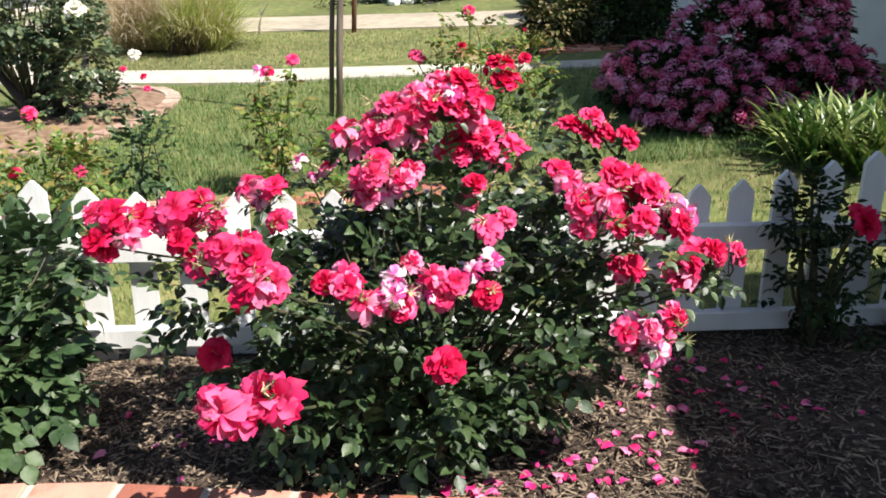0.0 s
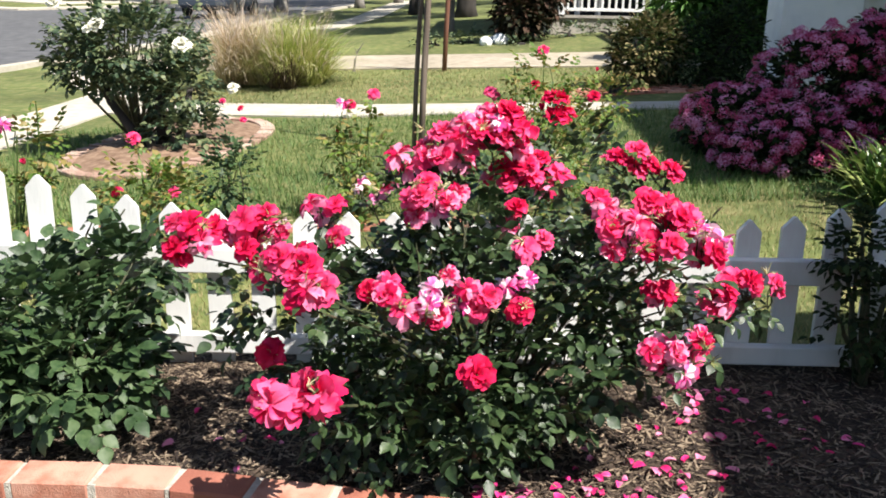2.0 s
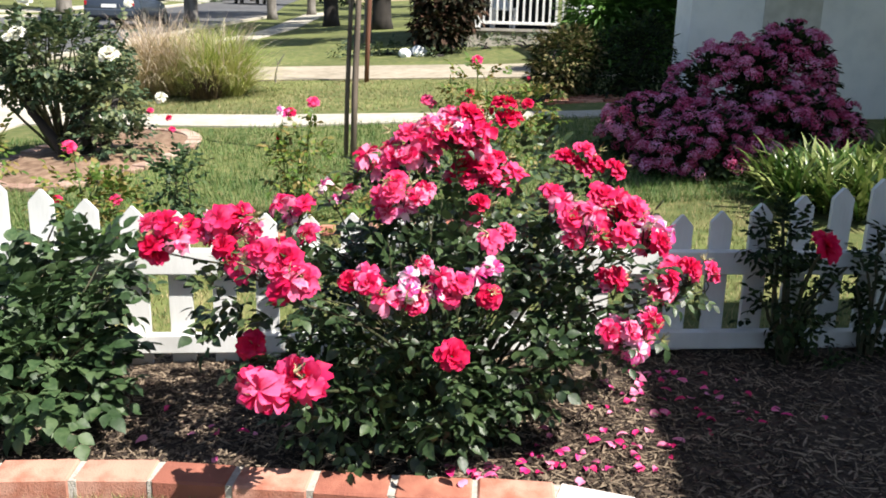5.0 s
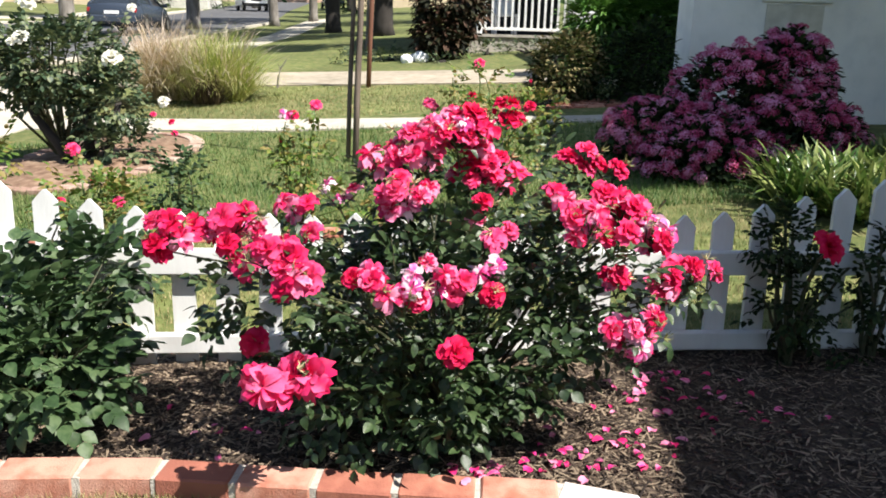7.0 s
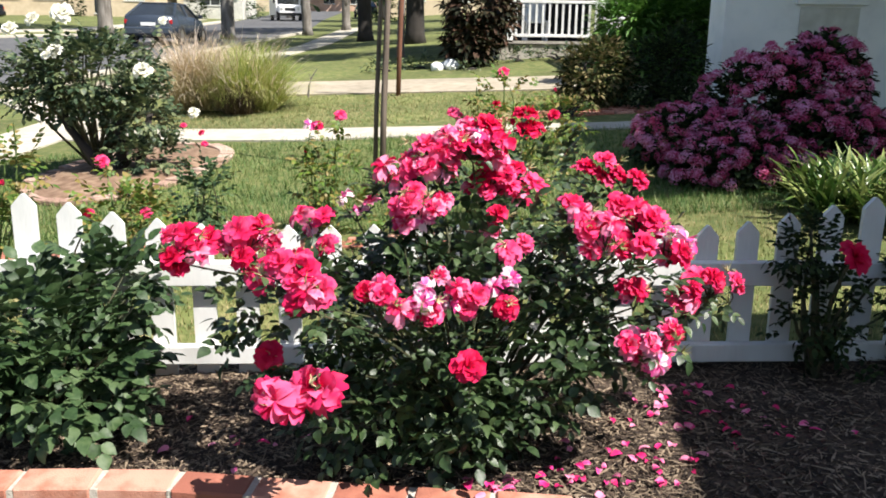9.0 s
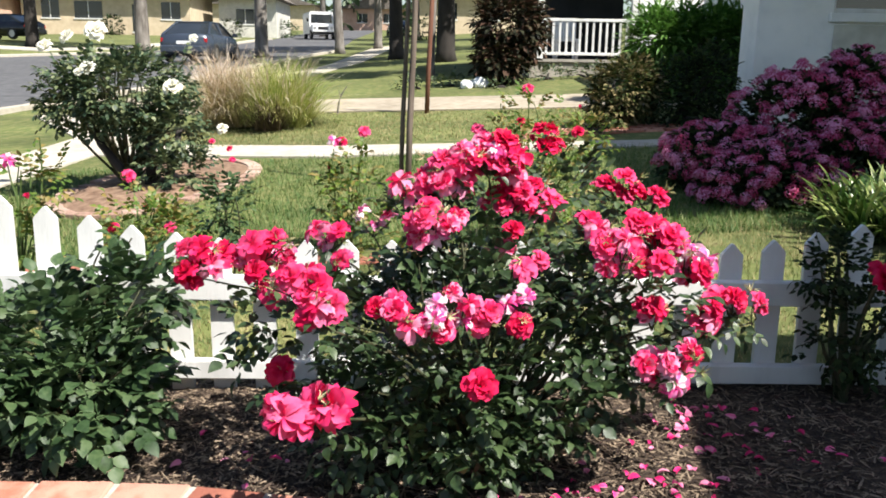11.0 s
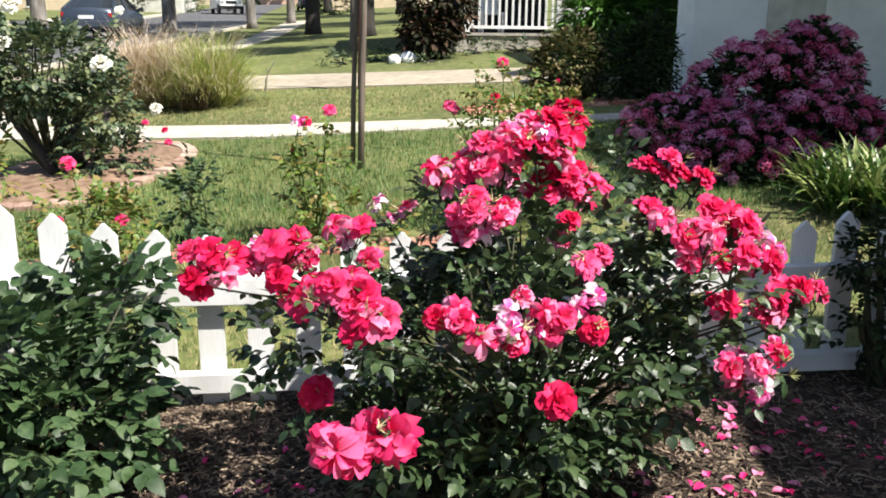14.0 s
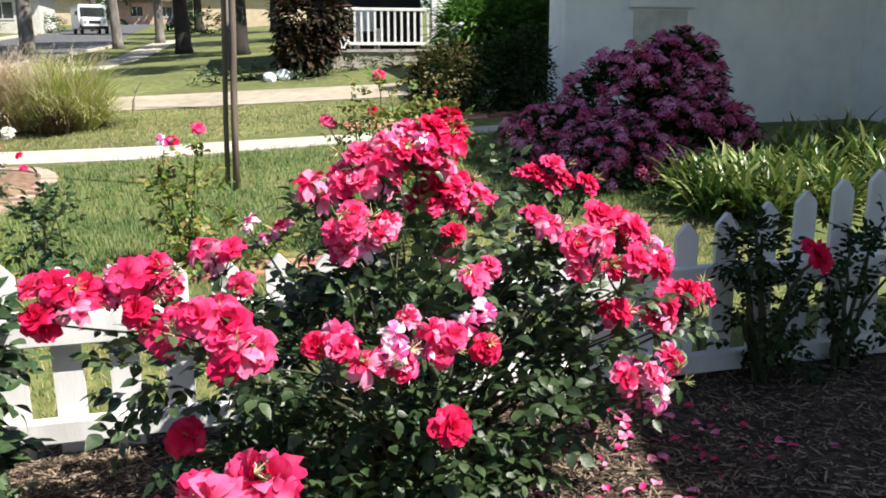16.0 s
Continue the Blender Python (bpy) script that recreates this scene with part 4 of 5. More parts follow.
def tuft(s, n, cx, cy, lmin, lmax, spread, width, bend):
    for _ in range(n):
        a, L = U(0, math.tau), U(lmin, lmax)
        x, y, z = cx + U(-1, 1) * spread * 0.35, cy + U(-1, 1) * spread * 0.35, 0.0
        t, b = U(0.03, 1.05), U(0.5, 1.2) * bend
        q = []
        for i in range(7):
            q.append((x, y, z))
            ang = t + b * (i / 6) ** 2
            x += math.cos(a) * math.sin(ang) * L / 6
            y += math.sin(a) * math.sin(ang) * L / 6
            z += math.cos(ang) * L / 6
        o = len(s.v)
        for i, p in enumerate(q):
            w = width * (1 - i / 6.5)
            s.v += [(p[0] - math.sin(a) * w, p[1] + math.cos(a) * w, max(0.01, p[2])), (p[0] + math.sin(a) * w, p[1] - math.cos(a) * w, max(0.01, p[2]))]
        s.f += [(o + 2 * i, o + 2 * i + 1, o + 2 * i + 3, o + 2 * i + 2) for i in range(6)]


s = Shape()
tuft(s, 2600, 0.30, 0, 0.65, 1.15, 0.8, 0.0060, 1.5)
part("grass_mass", s, M["plume"], fg, "arching yellow-green blades", kind="stuff")
s = Shape()
tuft(s, 1500, -0.45, 0.25, 0.7, 1.2, 0.9, 0.0060, 1.4)
part("grass_mass", s, M["plume_tan"], fg, "tan drying blades", kind="stuff")
s = Shape()
tuft(s, 320, 0.25, 0, 0.95, 1.28, 0.8, 0.009, 1.5)
tuft(s, 620, -0.45, 0.2, 0.9, 1.3, 1.0, 0.010, 1.5)
s.f = [f for i, f in enumerate(s.f) if i % 6 > 2]
part("plume_mass", s, M["plume_head"], fg, "pale feathery plumes", kind="stuff")
# Short dark brown blades bunched at the front foot of the clump.
s = Shape()
tuft(s, 700, 0.18, -0.42, 0.3, 0.52, 0.45, 0.006, 0.7)
part("dead_heart", s, M["grass_dark"], fg, "dark brown blades at the foot", kind="stuff")

# ---- stakes and young tree ----
M["stake_red"] = material("reddish stake wood", [(0.09, 0.035, 0.02), (0.17, 0.075, 0.045)], 18, 5, 0.85, 0.4, 60, stretch=(1, 1, 0.08))
for x, y, tx, r, lab in ((-0.325, 3.80, -0.268, 0.025, "weathered round wooden tree stake in the lawn"), (-0.385, 3.86, -0.325, 0.019, "slim weathered tree stake beside a thicker one")):
    st = Shape().tube([(0, 0, -0.1), ((tx - x) * 0.25, 0.02, 0.5), ((tx - x) * 0.7, 0.06, 1.1), (tx - x, 0.1, 1.6), ((tx - x) * 1.4, 0.14, 2.3)], [r, r, r * 0.95, r * 0.9, r * 0.85], 10)
    o = part("tree_stake", st, M["wood"], None, smooth=True)
    o.location = (x, y, ground_z(x, y))
    tagged(o, lab, "stake", "stakes of the young tree")
o = part("tree_stake", Shape().tube([(0, 0, -0.1), (0.02, 0, 0.6), (0.10, 0, 2.4)], [0.034, 0.034, 0.03], 8), M["stake_red"], None, smooth=True)
o.location = (-0.22, 9.3, ground_z(-0.22, 9.3))
tagged(o, "reddish brown wooden stake near the driveway", "stake")
tw = Shape()
tw.tube([(0, 0, 0), (0.02, 0, 0.18), (0.06, 0, 0.3), (0.14, 0, 0.42)], [0.02, 0.016, 0.012, 0.006], 5)
tw.tube([(0.05, 0, 0.26), (0.02, 0, 0.36)], [0.01, 0.004], 5)
o = part("sapling", tw, M["bark"])
o.location = (-1.55, 9.75, ground_z(-1.55, 9.75))
tagged(o, "bare leafless twig of a young sapling", "sapling")

# ---- soil bed round the white roses, with a flat brick border ----
sb = Shape()
RING = []
for i in range(40):
    a = i * math.tau / 40
    RING.append((-2.52 + 0.72 * math.cos(a) * (1 + 0.12 * math.sin(2 * a)), 4.55 + 1.25 * math.sin(a)))
sb.v.append((-2.52, 4.55, ground_z(-2.52, 4.55) + 0.07))
for k in (0.35, 0.7, 1.0):
    for x, y in RING:
        X, Y = -2.52 + (x + 2.52) * k, 4.55 + (y - 4.55) * k
        sb.v.append((X, Y, ground_z(X, Y) + (0.065 + 0.03 * noise.noise((X * 4, Y * 4, 2)) if k < 1 else 0.01)))
sb.f = [(0, 1 + i, 1 + (i + 1) % 40) for i in range(40)] + [(1 + r * 40 + i, 1 + (r + 1) * 40 + i, 1 + (r + 1) * 40 + (i + 1) % 40, 1 + r * 40 + (i + 1) % 40) for r in (0, 1) for i in range(40)]
tagged(part("soil_bed", sb, M["soil"], smooth=True), "bare brown soil bed under the white roses", "flower bed", kind="structure")
border = thing("brick_border", "flat pale brick border round the soil bed", "edging", (0, 0, 0), kind="structure")
M["brick_pale"] = material("faded brick", [(0.26, 0.16, 0.12), (0.35, 0.23, 0.18), (0.42, 0.32, 0.26)], 18, 6, 0.9, 0.4, 120, per_object=0.5)
fb = Shape().box(-0.1, 0.1, -0.06, 0.06, -0.05, 0.0, bevel=0.006).mesh("brick", M["brick_pale"])
for i, (x, y) in enumerate(RING):
    nx_, ny_ = RING[(i + 1) % 40]
    o = part("brick", fb, None, border)
    mx, my = (x + nx_) / 2, (y + ny_) / 2
    o.matrix_basis = Matrix.Translation((mx, my, ground_z(mx, my) + 0.035 + U(-0.005, 0.005))) @ pose(0, 0, 0, U(-3, 3), U(-3, 3), math.degrees(math.atan2(ny_ - y, nx_ - x)) + U(-4, 4)) @ Matrix.Diagonal((0.8, 1.1, 1, 1))
row = thing("brick_border", "row of flat red bricks along the lawn behind the fence", "edging", (0, 0, 0), kind="structure")
fr = Shape().box(-0.1, 0.1, -0.055, 0.055, -0.05, 0.0, bevel=0.006).mesh("brick", M["brick"])
for i in range(30):
    for k in range(2):
        x, y = -3.6 + 0.208 * i, 1.70 + 0.115 * k + 0.03 * math.sin(i * 0.3)
        if x > 0.3:
            continue
        o = part("brick", fr, None, row)
        o.matrix_basis = Matrix.Translation((x + 0.1 * k, y, ground_z(x, y) + 0.012 + U(-0.003, 0.003))) @ pose(0, 0, 0, U(-1, 1), U(-1, 1), U(-1.5, 1.5))
bp = thing("brick_path", "orange-red brick paving beyond the lawn path", "path", (0, 0, 0), kind="structure")
for i in range(9):
    for k in range(5):
        x, y = 0.95 + 0.215 * i + 0.1 * (k % 2), 6.15 + 0.115 * k
        o = part("brick", fr, None, bp)
        o.matrix_basis = Matrix.Translation((x, y, ground_z(x, y) + 0.02)) @ pose(0, 0, 0, 0, 0, U(-1, 1))


# ---- the house with a porch ----
porch = thing("porch_house", "house with a white-railed porch on a stone base", "house", (0, 0, 0))
PY, PX0, PX1, PZ = 15.0, 2.08, 3.95, 1.16
part("base", Shape().box(1.85, 4.3, PY - 0.12, PY + 2.4, 0.5, PZ, bevel=0.02), M["stone"], porch, "grey stone porch base")
part("floor", Shape().box(1.8, 4.35, PY - 0.16, PY + 2.4, PZ + 0.003, PZ + 0.06), M["stone"], porch)
# Near-black colour stands in for the shade inside the porch.
part("back_wall", Shape().box(1.9, 4.3, PY + 2.4, PY + 2.6, 0.5, 4.0), M["dark"], porch, "porch back wall coloured near-black for shade")
part("side_wall", Shape().box(4.1, 9.0, PY - 0.05, PY + 0.15, 0.4, 4.0), M["stucco"], porch)
for x in (PX0, PX1 + 0.06):
    part("post", Shape().box(x - 0.06, x + 0.06, PY - 0.06, PY + 0.06, PZ + 0.06, 4.0, bevel=0.008), M["paint"], porch)
rail = part("railing", Shape().box(PX0 + 0.06, PX1, PY - 0.035, PY + 0.035, 1.98, 2.04, bevel=0.006), M["paint"], porch, "white painted railing")
part("bottom_rail", Shape().box(PX0 + 0.06, PX1, PY - 0.03, PY + 0.03, 1.30, 1.36, bevel=0.006), M["paint"], rail)
for i in range(13):
    x = PX0 + 0.06 + (PX1 - PX0 - 0.06) * (i + 0.5) / 13
    part("baluster", Shape().box(x - 0.022, x + 0.022, PY - 0.02, PY + 0.02, 1.362, 1.978), M["paint"], rail)
part("roof", Shape().box(1.4, 9.4, PY - 0.7, PY + 6, 4.003, 4.3), M["roof"], porch)
seat = thing("porch_chair", "pale wooden chair standing on the porch", "chair", (2.75, PY + 0.9, PZ + 0.063))
part("seat", Shape().box(-0.25, 0.25, -0.22, 0.22, 0.38, 0.43), M["van"], seat)
part("backrest", Shape().box(-0.25, 0.25, 0.2, 0.25, 0.43, 0.88), M["van"], seat)
for x in (-0.22, 0.22):
    for y in (-0.19, 0.22):
        part("leg", Shape().box(x - 0.025, x + 0.025, y - 0.025, y + 0.025, 0, 0.378), M["van"], seat)

# ---- street trees ----


def tree(x, y, r, bark, label, crown=3.2, h=6.5, mat="leaf_light", low=3.6, n=260, lean=0.0):
    t = thing("tree", label, "tree", (x, y, ground_z(x, y)), group="trees along the street")
    s = Shape()
    s.tube([(0, 0, -0.1), (lean * 0.05, 0, 0.3), (lean * 0.4, 0, low * 0.6), (lean, 0, low + 0.4), (lean * 1.2, 0.1, h * 0.9)], [r * 1.45, r * 1.1, r * 0.95, r * 0.8, r * 0.3], 10)
    for _ in range(6):
        a = U(0, math.tau)
        z = U(low * 0.9, h * 0.75)
        s.tube([(lean, 0, z), (lean + math.cos(a) * crown * 0.35, math.sin(a) * crown * 0.35, z + 0.9), (lean + math.cos(a) * crown * 0.75, math.sin(a) * crown * 0.75, z + 1.5)], [r * 0.4, r * 0.25, r * 0.08], 6)
    part("trunk", s, M[bark], t, smooth=True)
    c = Shape()
    for _ in range(n):
        d = unit()
        p = Vector((lean + d.x * crown, d.y * crown, h + d.z * (h - low) * 0.85)) * 1.0
        k = U(0.3, 1) ** 0.4
        p = Vector((lean + d.x * crown * k, d.y * crown * k, max(low, h + d.z * (h - low) * k)))
        for _ in range(5):
            sprig(c, p + unit() * 0.3, unit(), 0.22, 5, 0.5, False)
    part("crown", c, M[mat], t, "loose green leafy crown", kind="stuff")


tree(-7.2, 32.5, 0.25, "bark", "street tree with a pale grey trunk", h=7.5, low=4.6)
tree(-4.45, 36.8, 0.20, "bark", "slender street tree with pale grey bark", h=7.5, low=4.4, lean=-0.35)
tree(-3.0, 41.5, 0.20, "bark", "far street tree with pale bark", low=4.0)
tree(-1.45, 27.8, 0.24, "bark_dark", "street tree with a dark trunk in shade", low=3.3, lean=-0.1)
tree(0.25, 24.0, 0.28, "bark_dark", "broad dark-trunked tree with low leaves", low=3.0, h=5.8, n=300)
tree(-0.2, 17.6, 0.085, "bark", "young tree with a thin pale trunk", crown=1.7, low=2.9, h=4.6, n=110, lean=0.12)
tree(-14.6, 40.0, 0.33, "bark", "thick-trunked street tree before salmon house", low=4.2, h=8)
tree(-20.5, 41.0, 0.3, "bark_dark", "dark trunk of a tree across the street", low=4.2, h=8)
tree(-10.5, 78.0, 0.3, "bark", "distant street tree with grey bark", low=3.8, h=8)
tree(-15.5, 74.0, 0.3, "bark", "distant street tree with grey bark", low=3.8, h=8)
tree(-1.5, 62.0, 0.3, "bark_dark", "distant dark street tree beside the road", low=3.0, h=7, n=340)
tree(3.0, 48.0, 0.3, "bark_dark", "distant dark tree between houses", low=2.6, h=7, n=340)
tree(3.5, 33.0, 0.26, "bark_dark", "dark shady tree behind the porch house", low=2.4, h=6, n=320)

# ---- vehicles ----


def wheel(owner, x, y, r=0.32, w=0.2):
    s = Shape()
    n = 20
    prof = [(-w / 2, r * 0.62), (-w / 2, r * 0.94), (-w / 2 + 0.03, r), (w / 2 - 0.03, r), (w / 2, r * 0.94), (w / 2, r * 0.62)]
    for px, pr in prof:
        s.v += [(x + px, y + pr * math.cos(k * math.tau / n), r + pr * math.sin(k * math.tau / n)) for k in range(n)]
    s.f = [(i * n + k, i * n + (k + 1) % n, (i + 1) * n + (k + 1) % n, (i + 1) * n + k) for i in range(5) for k in range(n)]
    wh = part("wheel", s, M["rubber"], owner, smooth=True)
    part("rim", Shape().tube([(x - w / 2 + 0.02, y, r), (x + w / 2 - 0.02, y, r)], r * 0.62, 14), M["chrome"], wh, "alloy rim")


def sedan(at, turn, mat, label):
    """A parked saloon; its nose points along y."""
    c = thing("car", label, "car", at)
    c.rotation_euler = (0, 0, radians(turn))
    bm = bmesh.new()
    st = [(-2.2, 0.72, 0.42, 0.80), (-2.12, 0.84, 0.28, 0.92), (-1.5, 0.88, 0.2, 0.96), (0.9, 0.88, 0.2, 0.92), (1.6, 0.85, 0.22, 0.82), (2.1, 0.76, 0.3, 0.68), (2.2, 0.62, 0.4, 0.58)]
    rings = []
    for y, w, z0, z1 in st:
        zm = (z0 + z1) / 2
        rings.append([bm.verts.new(p) for p in ((-w * 0.9, y, z0), (w * 0.9, y, z0), (w, y, zm), (w * 0.93, y, z1), (0, y, z1 + 0.03), (-w * 0.93, y, z1), (-w, y, zm))])
    for a, b in zip(rings, rings[1:]):
        for k in range(7):
            bm.faces.new((a[k], a[(k + 1) % 7], b[(k + 1) % 7], b[k]))
    bm.faces.new(rings[0][::-1])
    bm.faces.new(rings[-1])
    me = bpy.data.meshes.new("body")
    bm.to_mesh(me)
    bm.free()
    me.materials.append(mat)
    me.polygons.foreach_set("use_smooth", [True] * len(me.polygons))
    part("body", me, None, c)
    def cabin(grow, zlo, zhi, y0, y1, y2, y3, wl, wh_):
        s = Shape()
        s.v = [(-wl, y0, zlo), (wl, y0, zlo), (wl, y3, zlo), (-wl, y3, zlo), (-wh_, y1, zhi), (wh_, y1, zhi), (wh_, y2, zhi), (-wh_, y2, zhi)]
        s.f = [(0, 1, 5, 4), (1, 2, 6, 5), (2, 3, 7, 6), (3, 0, 4, 7), (4, 5, 6, 7)]
        return s
    part("glasshouse", cabin(0, 0.9, 1.36, -1.95, -0.95, 0.2, 1.0, 0.80, 0.58), M["glass"], c, "dark tinted windows")
    part("roof", Shape().box(-0.60, 0.60, -0.97, 0.22, 1.352, 1.40, bevel=0.02), mat, c)
    for sx in (-1, 1):
        part("pillar", Shape().tube([(sx * 0.80, -1.95, 0.91), (sx * 0.595, -0.95, 1.37)], 0.045, 5), mat, c)
        part("pillar", Shape().tube([(sx * 0.80, 1.0, 0.91), (sx * 0.595, 0.2, 1.37)], 0.035, 5), mat, c)
        part("pillar", Shape().tube([(sx * 0.815, -0.35, 0.91), (sx * 0.605, -0.35, 1.37)], 0.035, 5), mat, c)
        part("tail_lamp", Shape().box(sx * 0.62 - 0.18, sx * 0.62 + 0.18, -2.19, -2.08, 0.66, 0.80, bevel=0.015), M["lamp_red"], c, "red tail lamp")
        part("door_mirror", Shape().box(sx * 0.95 - 0.08, sx * 0.95 + 0.08, 0.75, 0.87, 0.92, 1.04, bevel=0.02), mat, c)
        for y in (-1.35, 1.35):
            wheel(c, sx * 0.80, y)
    part("bumper", Shape().box(-0.8, 0.8, -2.28, -2.1, 0.32, 0.56, bevel=0.04), mat, c)
    part("number_plate", Shape().box(-0.24, 0.24, -2.215, -2.20, 0.60, 0.71), M["van"], c)
    return c


sedan((-8.55, 28.6, ground_z(-8.55, 28.6) + 0.03), -2, M["carpaint"], "dark blue saloon car parked at the kerb")
sedan((-24.6, 46.5, ground_z(-24.6, 46.5) + 0.02), 72, M["car_black"], "black car parked on a driveway across the street")
sedan((-3.6, 80.0, ground_z(-3.6, 80.0) + 0.02), 10, M["carpaint"], "distant dark car parked down the street")

van = thing("delivery_van", "white delivery van parked on the street", "van", (-9.2, 66.0, ground_z(-9.2, 66.0) + 0.03))
van.rotation_euler = (0, 0, radians(16))
part("body", Shape().prism([(-0.95, 0.42), (0.95, 0.42), (0.95, 1.9), (0.88, 2.1), (-0.88, 2.1), (-0.95, 1.9)], -0.7, 3.2), M["van"], van)
part("bonnet", Shape().box(-0.88, 0.88, -1.55, -0.72, 0.42, 1.16, bevel=0.1), M["van"], van)
part("windscreen", Shape().box(-0.82, 0.82, -0.73, -0.703, 1.22, 1.88), M["glass"], van, "dark windscreen")
part("bumper", Shape().box(-0.9, 0.9, -1.65, -1.56, 0.35, 0.55, bevel=0.03), M["rubber"], van)
part("grille", Shape().box(-0.4, 0.4, -1.562, -1.552, 0.7, 0.92), M["dark"], van)
for sx in (-1, 1):
    part("headlamp", Shape().tube([(sx * 0.65, -1.57, 0.82), (sx * 0.65, -1.545, 0.82)], 0.1, 12), M["chrome"], van)
    part("door_mirror", Shape().box(sx * 1.1 - 0.08, sx * 1.1 + 0.08, -0.8, -0.72, 1.3, 1.6, bevel=0.02), M["rubber"], van)
    for y in (-1.05, 2.3):
        wheel(van, sx * 0.85, y, 0.34)

# ---- houses across the street ----


def bungalow(x0, x1, y, mat, label, windows, h=3.1):
    z = ground_z((x0 + x1) / 2, y)
    t = thing("bungalow", label, "house", (0, y, z), group="houses across the street")
    part("wall", Shape().box(x0, x1, 0, 7, -1, h), M[mat], t)
    part("roof", Shape().prism([(x0 - 0.6, h + 0.003), (x1 + 0.6, h + 0.003), ((x0 + x1) / 2, h + 2.0)], -0.8, 8), M["roof"], t)
    for wx, wz, w, hh in windows:
        wn_ = part("window", Shape().box(wx - w / 2, wx + w / 2, -0.03, -0.003, wz, wz + hh), M["glass"], t, "dark window pane")
        part("frame", Shape().box(wx - w / 2 - 0.08, wx + w / 2 + 0.08, -0.06, -0.033, wz - 0.1, wz - 0.002), M["paint"], wn_)
        part("frame", Shape().box(wx - 0.03, wx + 0.03, -0.05, -0.033, wz, wz + hh), M["paint"], wn_)


bungalow(-46, -33.5, 62, "salmon", "salmon-pink rendered bungalow across the street", [(-36, 1.1, 1.6, 1.3), (-41, 1.1, 1.6, 1.3)])
bungalow(-32.8, -19.5, 66, "beige", "cream rendered bungalow with dark windows", [(-30.5, 1.2, 1.4, 1.4), (-27.5, 1.2, 2.2, 1.3), (-23.6, 0.2, 0.9, 2.1), (-21, 1.2, 1.5, 1.3)])
bungalow(-18.2, -13.4, 70, "stucco_dull", "white boarded bungalow behind street trees", [(-16, 1.1, 1.5, 1.2)])
bungalow(-30, -16, 112, "beige", "distant cream bungalow along the street", [(-26, 1.1, 1.6, 1.3), (-20, 1.1, 1.6, 1.3)])
bungalow(-14, -4, 128, "salmon", "distant salmon bungalow at the end of the street", [(-11, 1.1, 1.6, 1.3), (-7, 1.1, 1.6, 1.3)])
bungalow(-2, 9, 70, "beige", "cream bungalow down the street among trees", [(1, 1.1, 1.6, 1.3), (5, 1.1, 1.6, 1.3)])
for i, (x, y, w) in enumerate(((-25.2, 64.8, 0.8), (-35.0, 61.0, 0.8), (-17.0, 68.5, 1.2), (-13.0, 72.0, 1.0), (-1.0, 55.0, 1.2), (-31.5, 50.0, 1.0))):
    hedge("shrub", "rounded green shrub before a far house", [((x, y, ground_z(x, y) + 0.6), (w, 0.7, 0.7), 130)], "leaf_light" if i % 2 else "leaf_dark", 0.22, "shrub")
bt = Shape()
for i in range(900):
    x, y = U(-150, 110), U(120, 170)
    z = ground_z(x, y)
    p = Vector((x, y, z + U(1, 14)))
    for _ in range(3):
        sprig(bt, p + unit() * 1.2, unit(), 1.5, 5, 0.7, False)
tagged(part("tree_line", bt, M["leaf_light"]), "distant green treetops closing the street", "trees", kind="stuff")

# ---- grass ----


def blades(n, where, lmin, lmax, width, mat, name, label):
    s = Shape()
    for _ in range(n):
        p = where()
        if p is None:
            continue
        x, y, z = p
        a, L = U(0, math.tau), U(lmin, lmax)
        lx, ly = math.cos(a) * L * U(0.2, 0.8), math.sin(a) * L * U(0.2, 0.8)
        w = width * U(0.7, 1.3)
        o = len(s.v)
        wx, wy = -math.sin(a) * w, math.cos(a) * w
        s.v += [(x - wx, y - wy, z), (x + wx, y + wy, z), (x + lx, y + ly, z + L * 0.85)]
        s.f.append((o, o + 1, o + 2))
    tagged(part(name, s, M[mat]), label, "grass", kind="stuff")


def in_bed(x, y):
    return ((x + 2.52) / 0.74) ** 2 + ((y - 4.55) / 1.27) ** 2 < 1 or (x > 2.35 and 1.2 < y)


def lawn_green():
    y = 1.95 + 3.7 * U(0, 1) ** 1.3
    x = U(-1, 1) * (2.0 + 0.5 * y)
    if in_bed(x, y) or y > 5.62 - 0.155 * (x + 1.17) or x < -4.0:
        return None
    return x, y, ground_z(x, y) - 0.004


def lawn_dry():
    x, y = U(-2.6, 2.3), U(0.13, 2.1)
    if x < 0.4 and y > 1.68:
        return None
    return None if in_bed(x, y) else (x, y, ground_z(x, y) - 0.003)


def lawn_far():
    y = U(6.4, 10.4)
    x = U(-3.6, 2.2)
    if y < 6.5 - 0.2 * (x + 1.2) or y > 10.0 - 0.38 * (x + 1.4):
        return None
    return x, y, ground_z(x, y) - 0.004


def lawn_front():
    x = U(-1.7, 1.0)
    y = bed_edge(x) - 0.10 - 0.75 * U(0, 1) ** 1.5
    return x, y, ground_z(x, y) - 0.04


blades(62000, lawn_green, 0.035, 0.085, 0.0030, "grass", "lawn_grass", "green mown lawn blades behind the fence")
blades(31000, lawn_dry, 0.02, 0.05, 0.0022, "grass_dry", "dry_grass", "straw-coloured dry lawn strip behind the fence")
blades(16000, lawn_far, 0.03, 0.055, 0.004, "grass_dry", "far_grass", "patchy straw-green lawn beyond the path")
blades(22000, lawn_front, 0.02, 0.045, 0.0016, "grass_dry", "front_grass", "short dry green lawn before the brick edging")

# ---- mulch chips and fallen petals ----
cs = Shape()


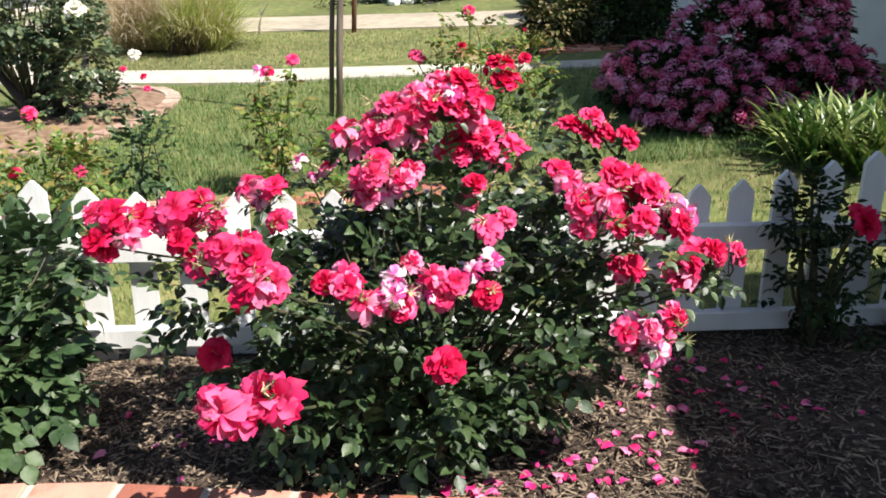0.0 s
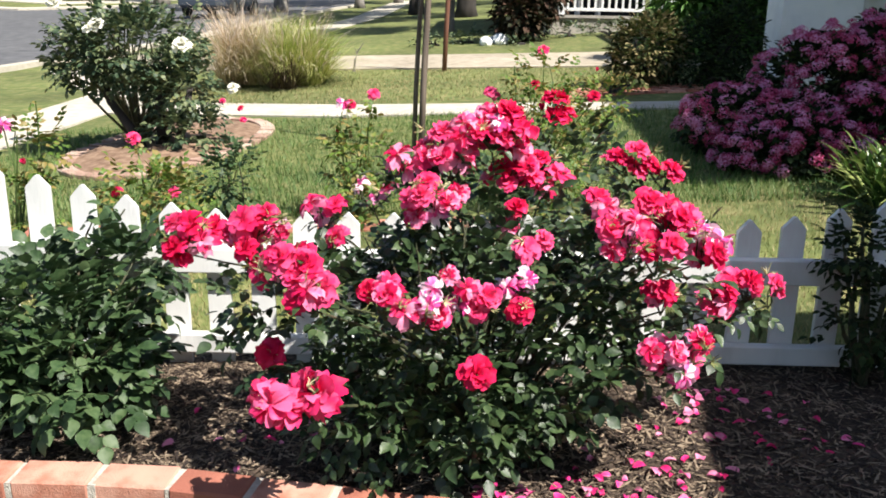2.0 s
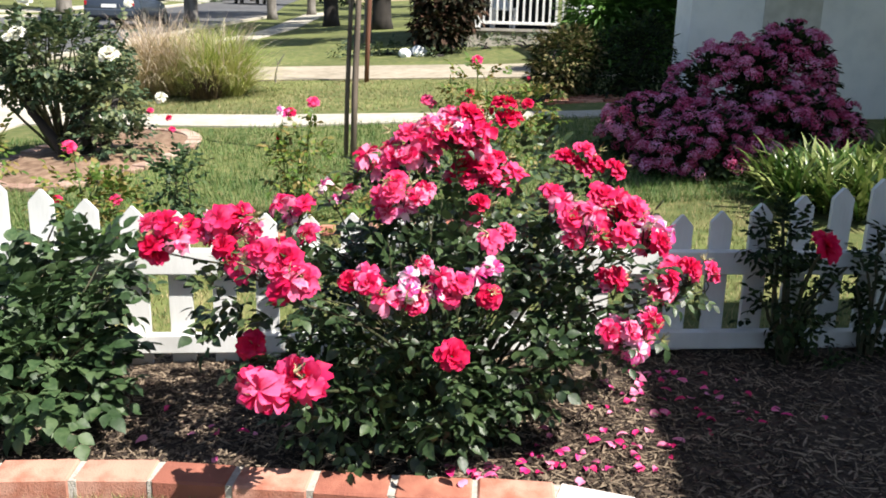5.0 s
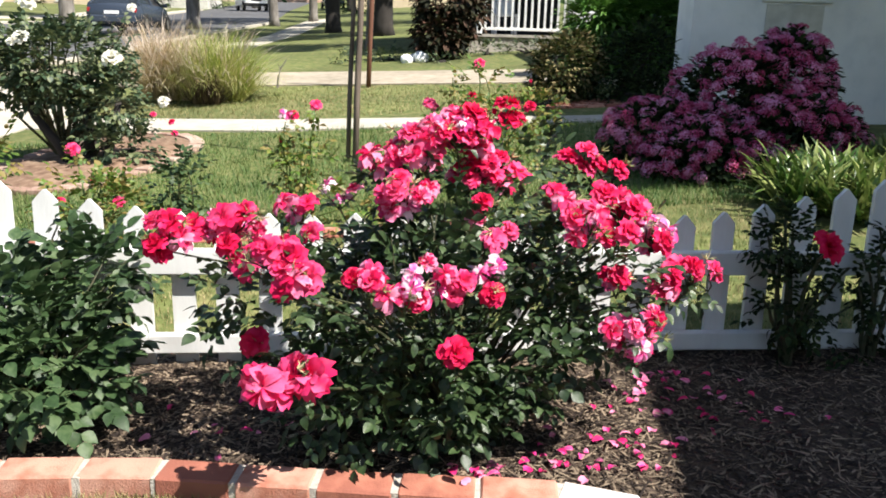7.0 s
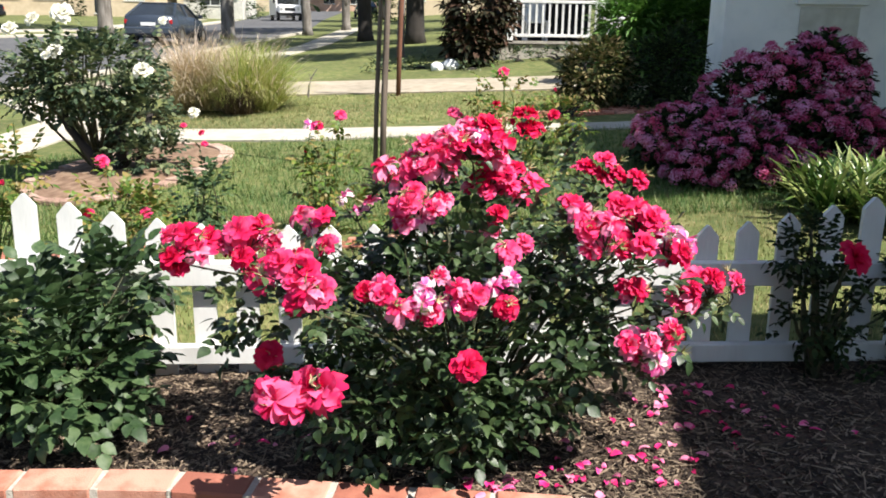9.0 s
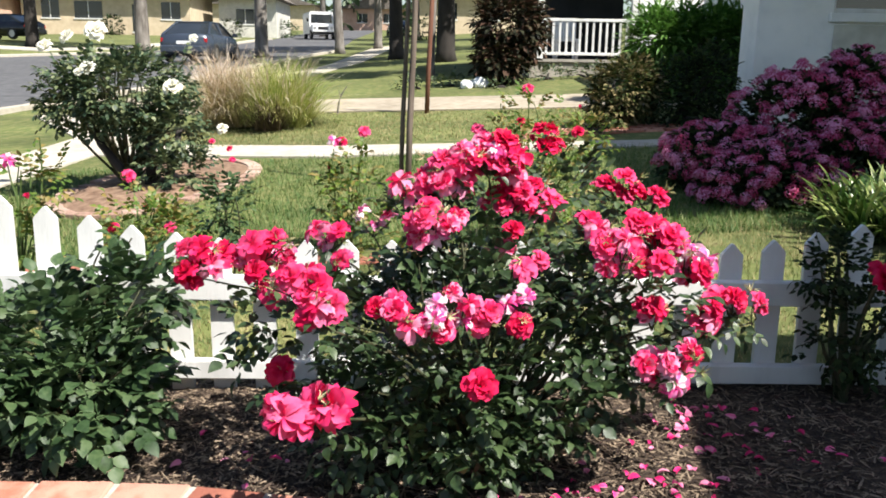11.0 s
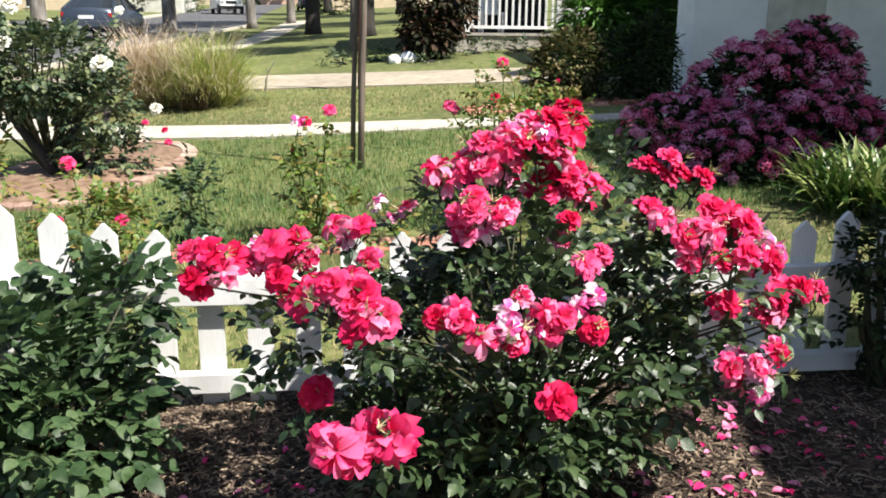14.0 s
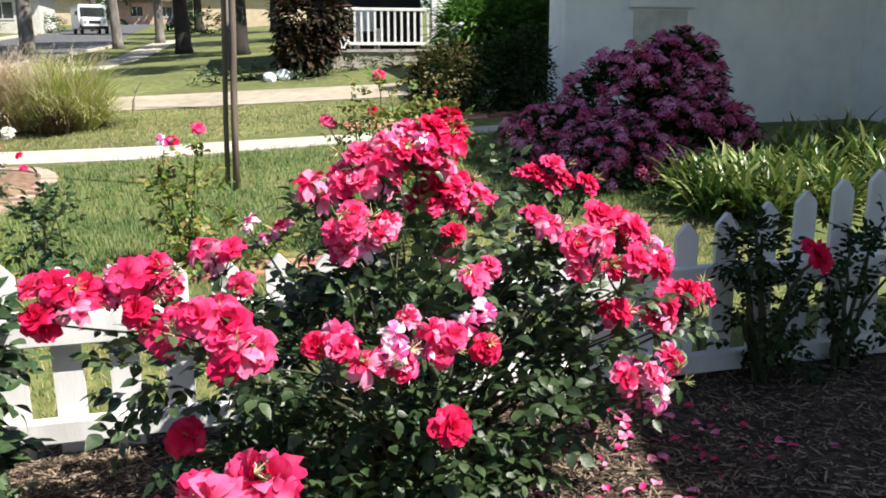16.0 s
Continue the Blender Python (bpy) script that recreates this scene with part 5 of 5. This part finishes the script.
def shred(x, y, L, w, t, m):
    """A splintered strip of bark, bent once and narrowed at its ends."""
    b, c = U(-0.25, 0.25) * L, U(-0.15, 0.2) * L
    pts = ((-L, 0, 0.35), (-L * 0.3, b * 0.6, 1.0), (L * 0.4, b, 0.9), (L, b * 0.4, 0.25))
    v = []
    for px, py, k in pts:
        z = c * (1 - (px / L) ** 2) * 0.5
        v += [(px, py - w * k, z), (px, py, z + t), (px, py + w * k, z)]
    cs.add(v, [(i * 3 + k, (i + 1) * 3 + k, (i + 1) * 3 + k + 1, i * 3 + k + 1) for i in range(3) for k in (0, 1)], m)


for _ in range(32000):
    x = U(-2.0, 1.8)
    e = bed_edge(x)
    y = e + 0.005 + (0.12 - e) * U(0, 1)
    r = rnd.random()
    if r < 0.40:
        L, w = U(0.003, 0.011), U(0.0018, 0.0050)
    elif r < 0.93:
        L, w = U(0.008, 0.026), U(0.0014, 0.0042)
    else:
        L, w = U(0.028, 0.055), U(0.0014, 0.0038)
    shred(x, y, L, w, U(0.0006, 0.0018), Matrix.Translation((x, y, bed_z(x, y) + U(0.001, 0.013))) @ pose(0, 0, 0, U(-30, 30), U(-20, 20), U(0, 180)))
tagged(part("wood_chip", cs, M["chip"]), "loose tan and brown bark chips over the bed", "mulch", kind="stuff")
pet = []
for v in range(4):
    s = Shape()
    petal(s, Matrix.Identity(4), 0.032, 0.030, 1.1, 2.0, 0.3, 0.12)
    pet.append(s.mesh("fallen_petal", M["fallen"], True))
for cx, cy, sx, sy, n in ((0.36, -0.74, 0.10, 0.10, 16), (0.50, -0.80, 0.12, 0.14, 15), (0.12, -0.84, 0.24, 0.05, 24), (-0.55, -0.55, 0.25, 0.18, 12), (0.80, -0.45, 0.24, 0.22, 46), (0.62, -0.55, 0.12, 0.2, 14), (-0.87, -0.62, 0.02, 0.02, 1), (-0.45, -1.02, 0.15, 0.06, 6)):
    for _ in range(n):
        x, y = cx + rnd.gauss(0, 0.6) * sx, cy + rnd.gauss(0, 0.6) * sy
        z = bed_z(x, y) + 0.014 if y > bed_edge(x) else (0.018 if y > bed_edge(x) - 0.108 else ground_z(x, y) - 0.03)
        o = part("fallen_petal", rnd.choice(pet), None)
        o.matrix_basis = Matrix.Translation((x, y, z)) @ pose(0, 0, 0, U(-25, 25), U(-25, 25), U(0, 360)) @ Matrix.Diagonal((U(0.45, 1.25), U(0.4, 1.1), U(0.6, 1.4), 1))
        tagged(o, "fallen magenta rose petal lying on the mulch", "petal", "fallen rose petals")
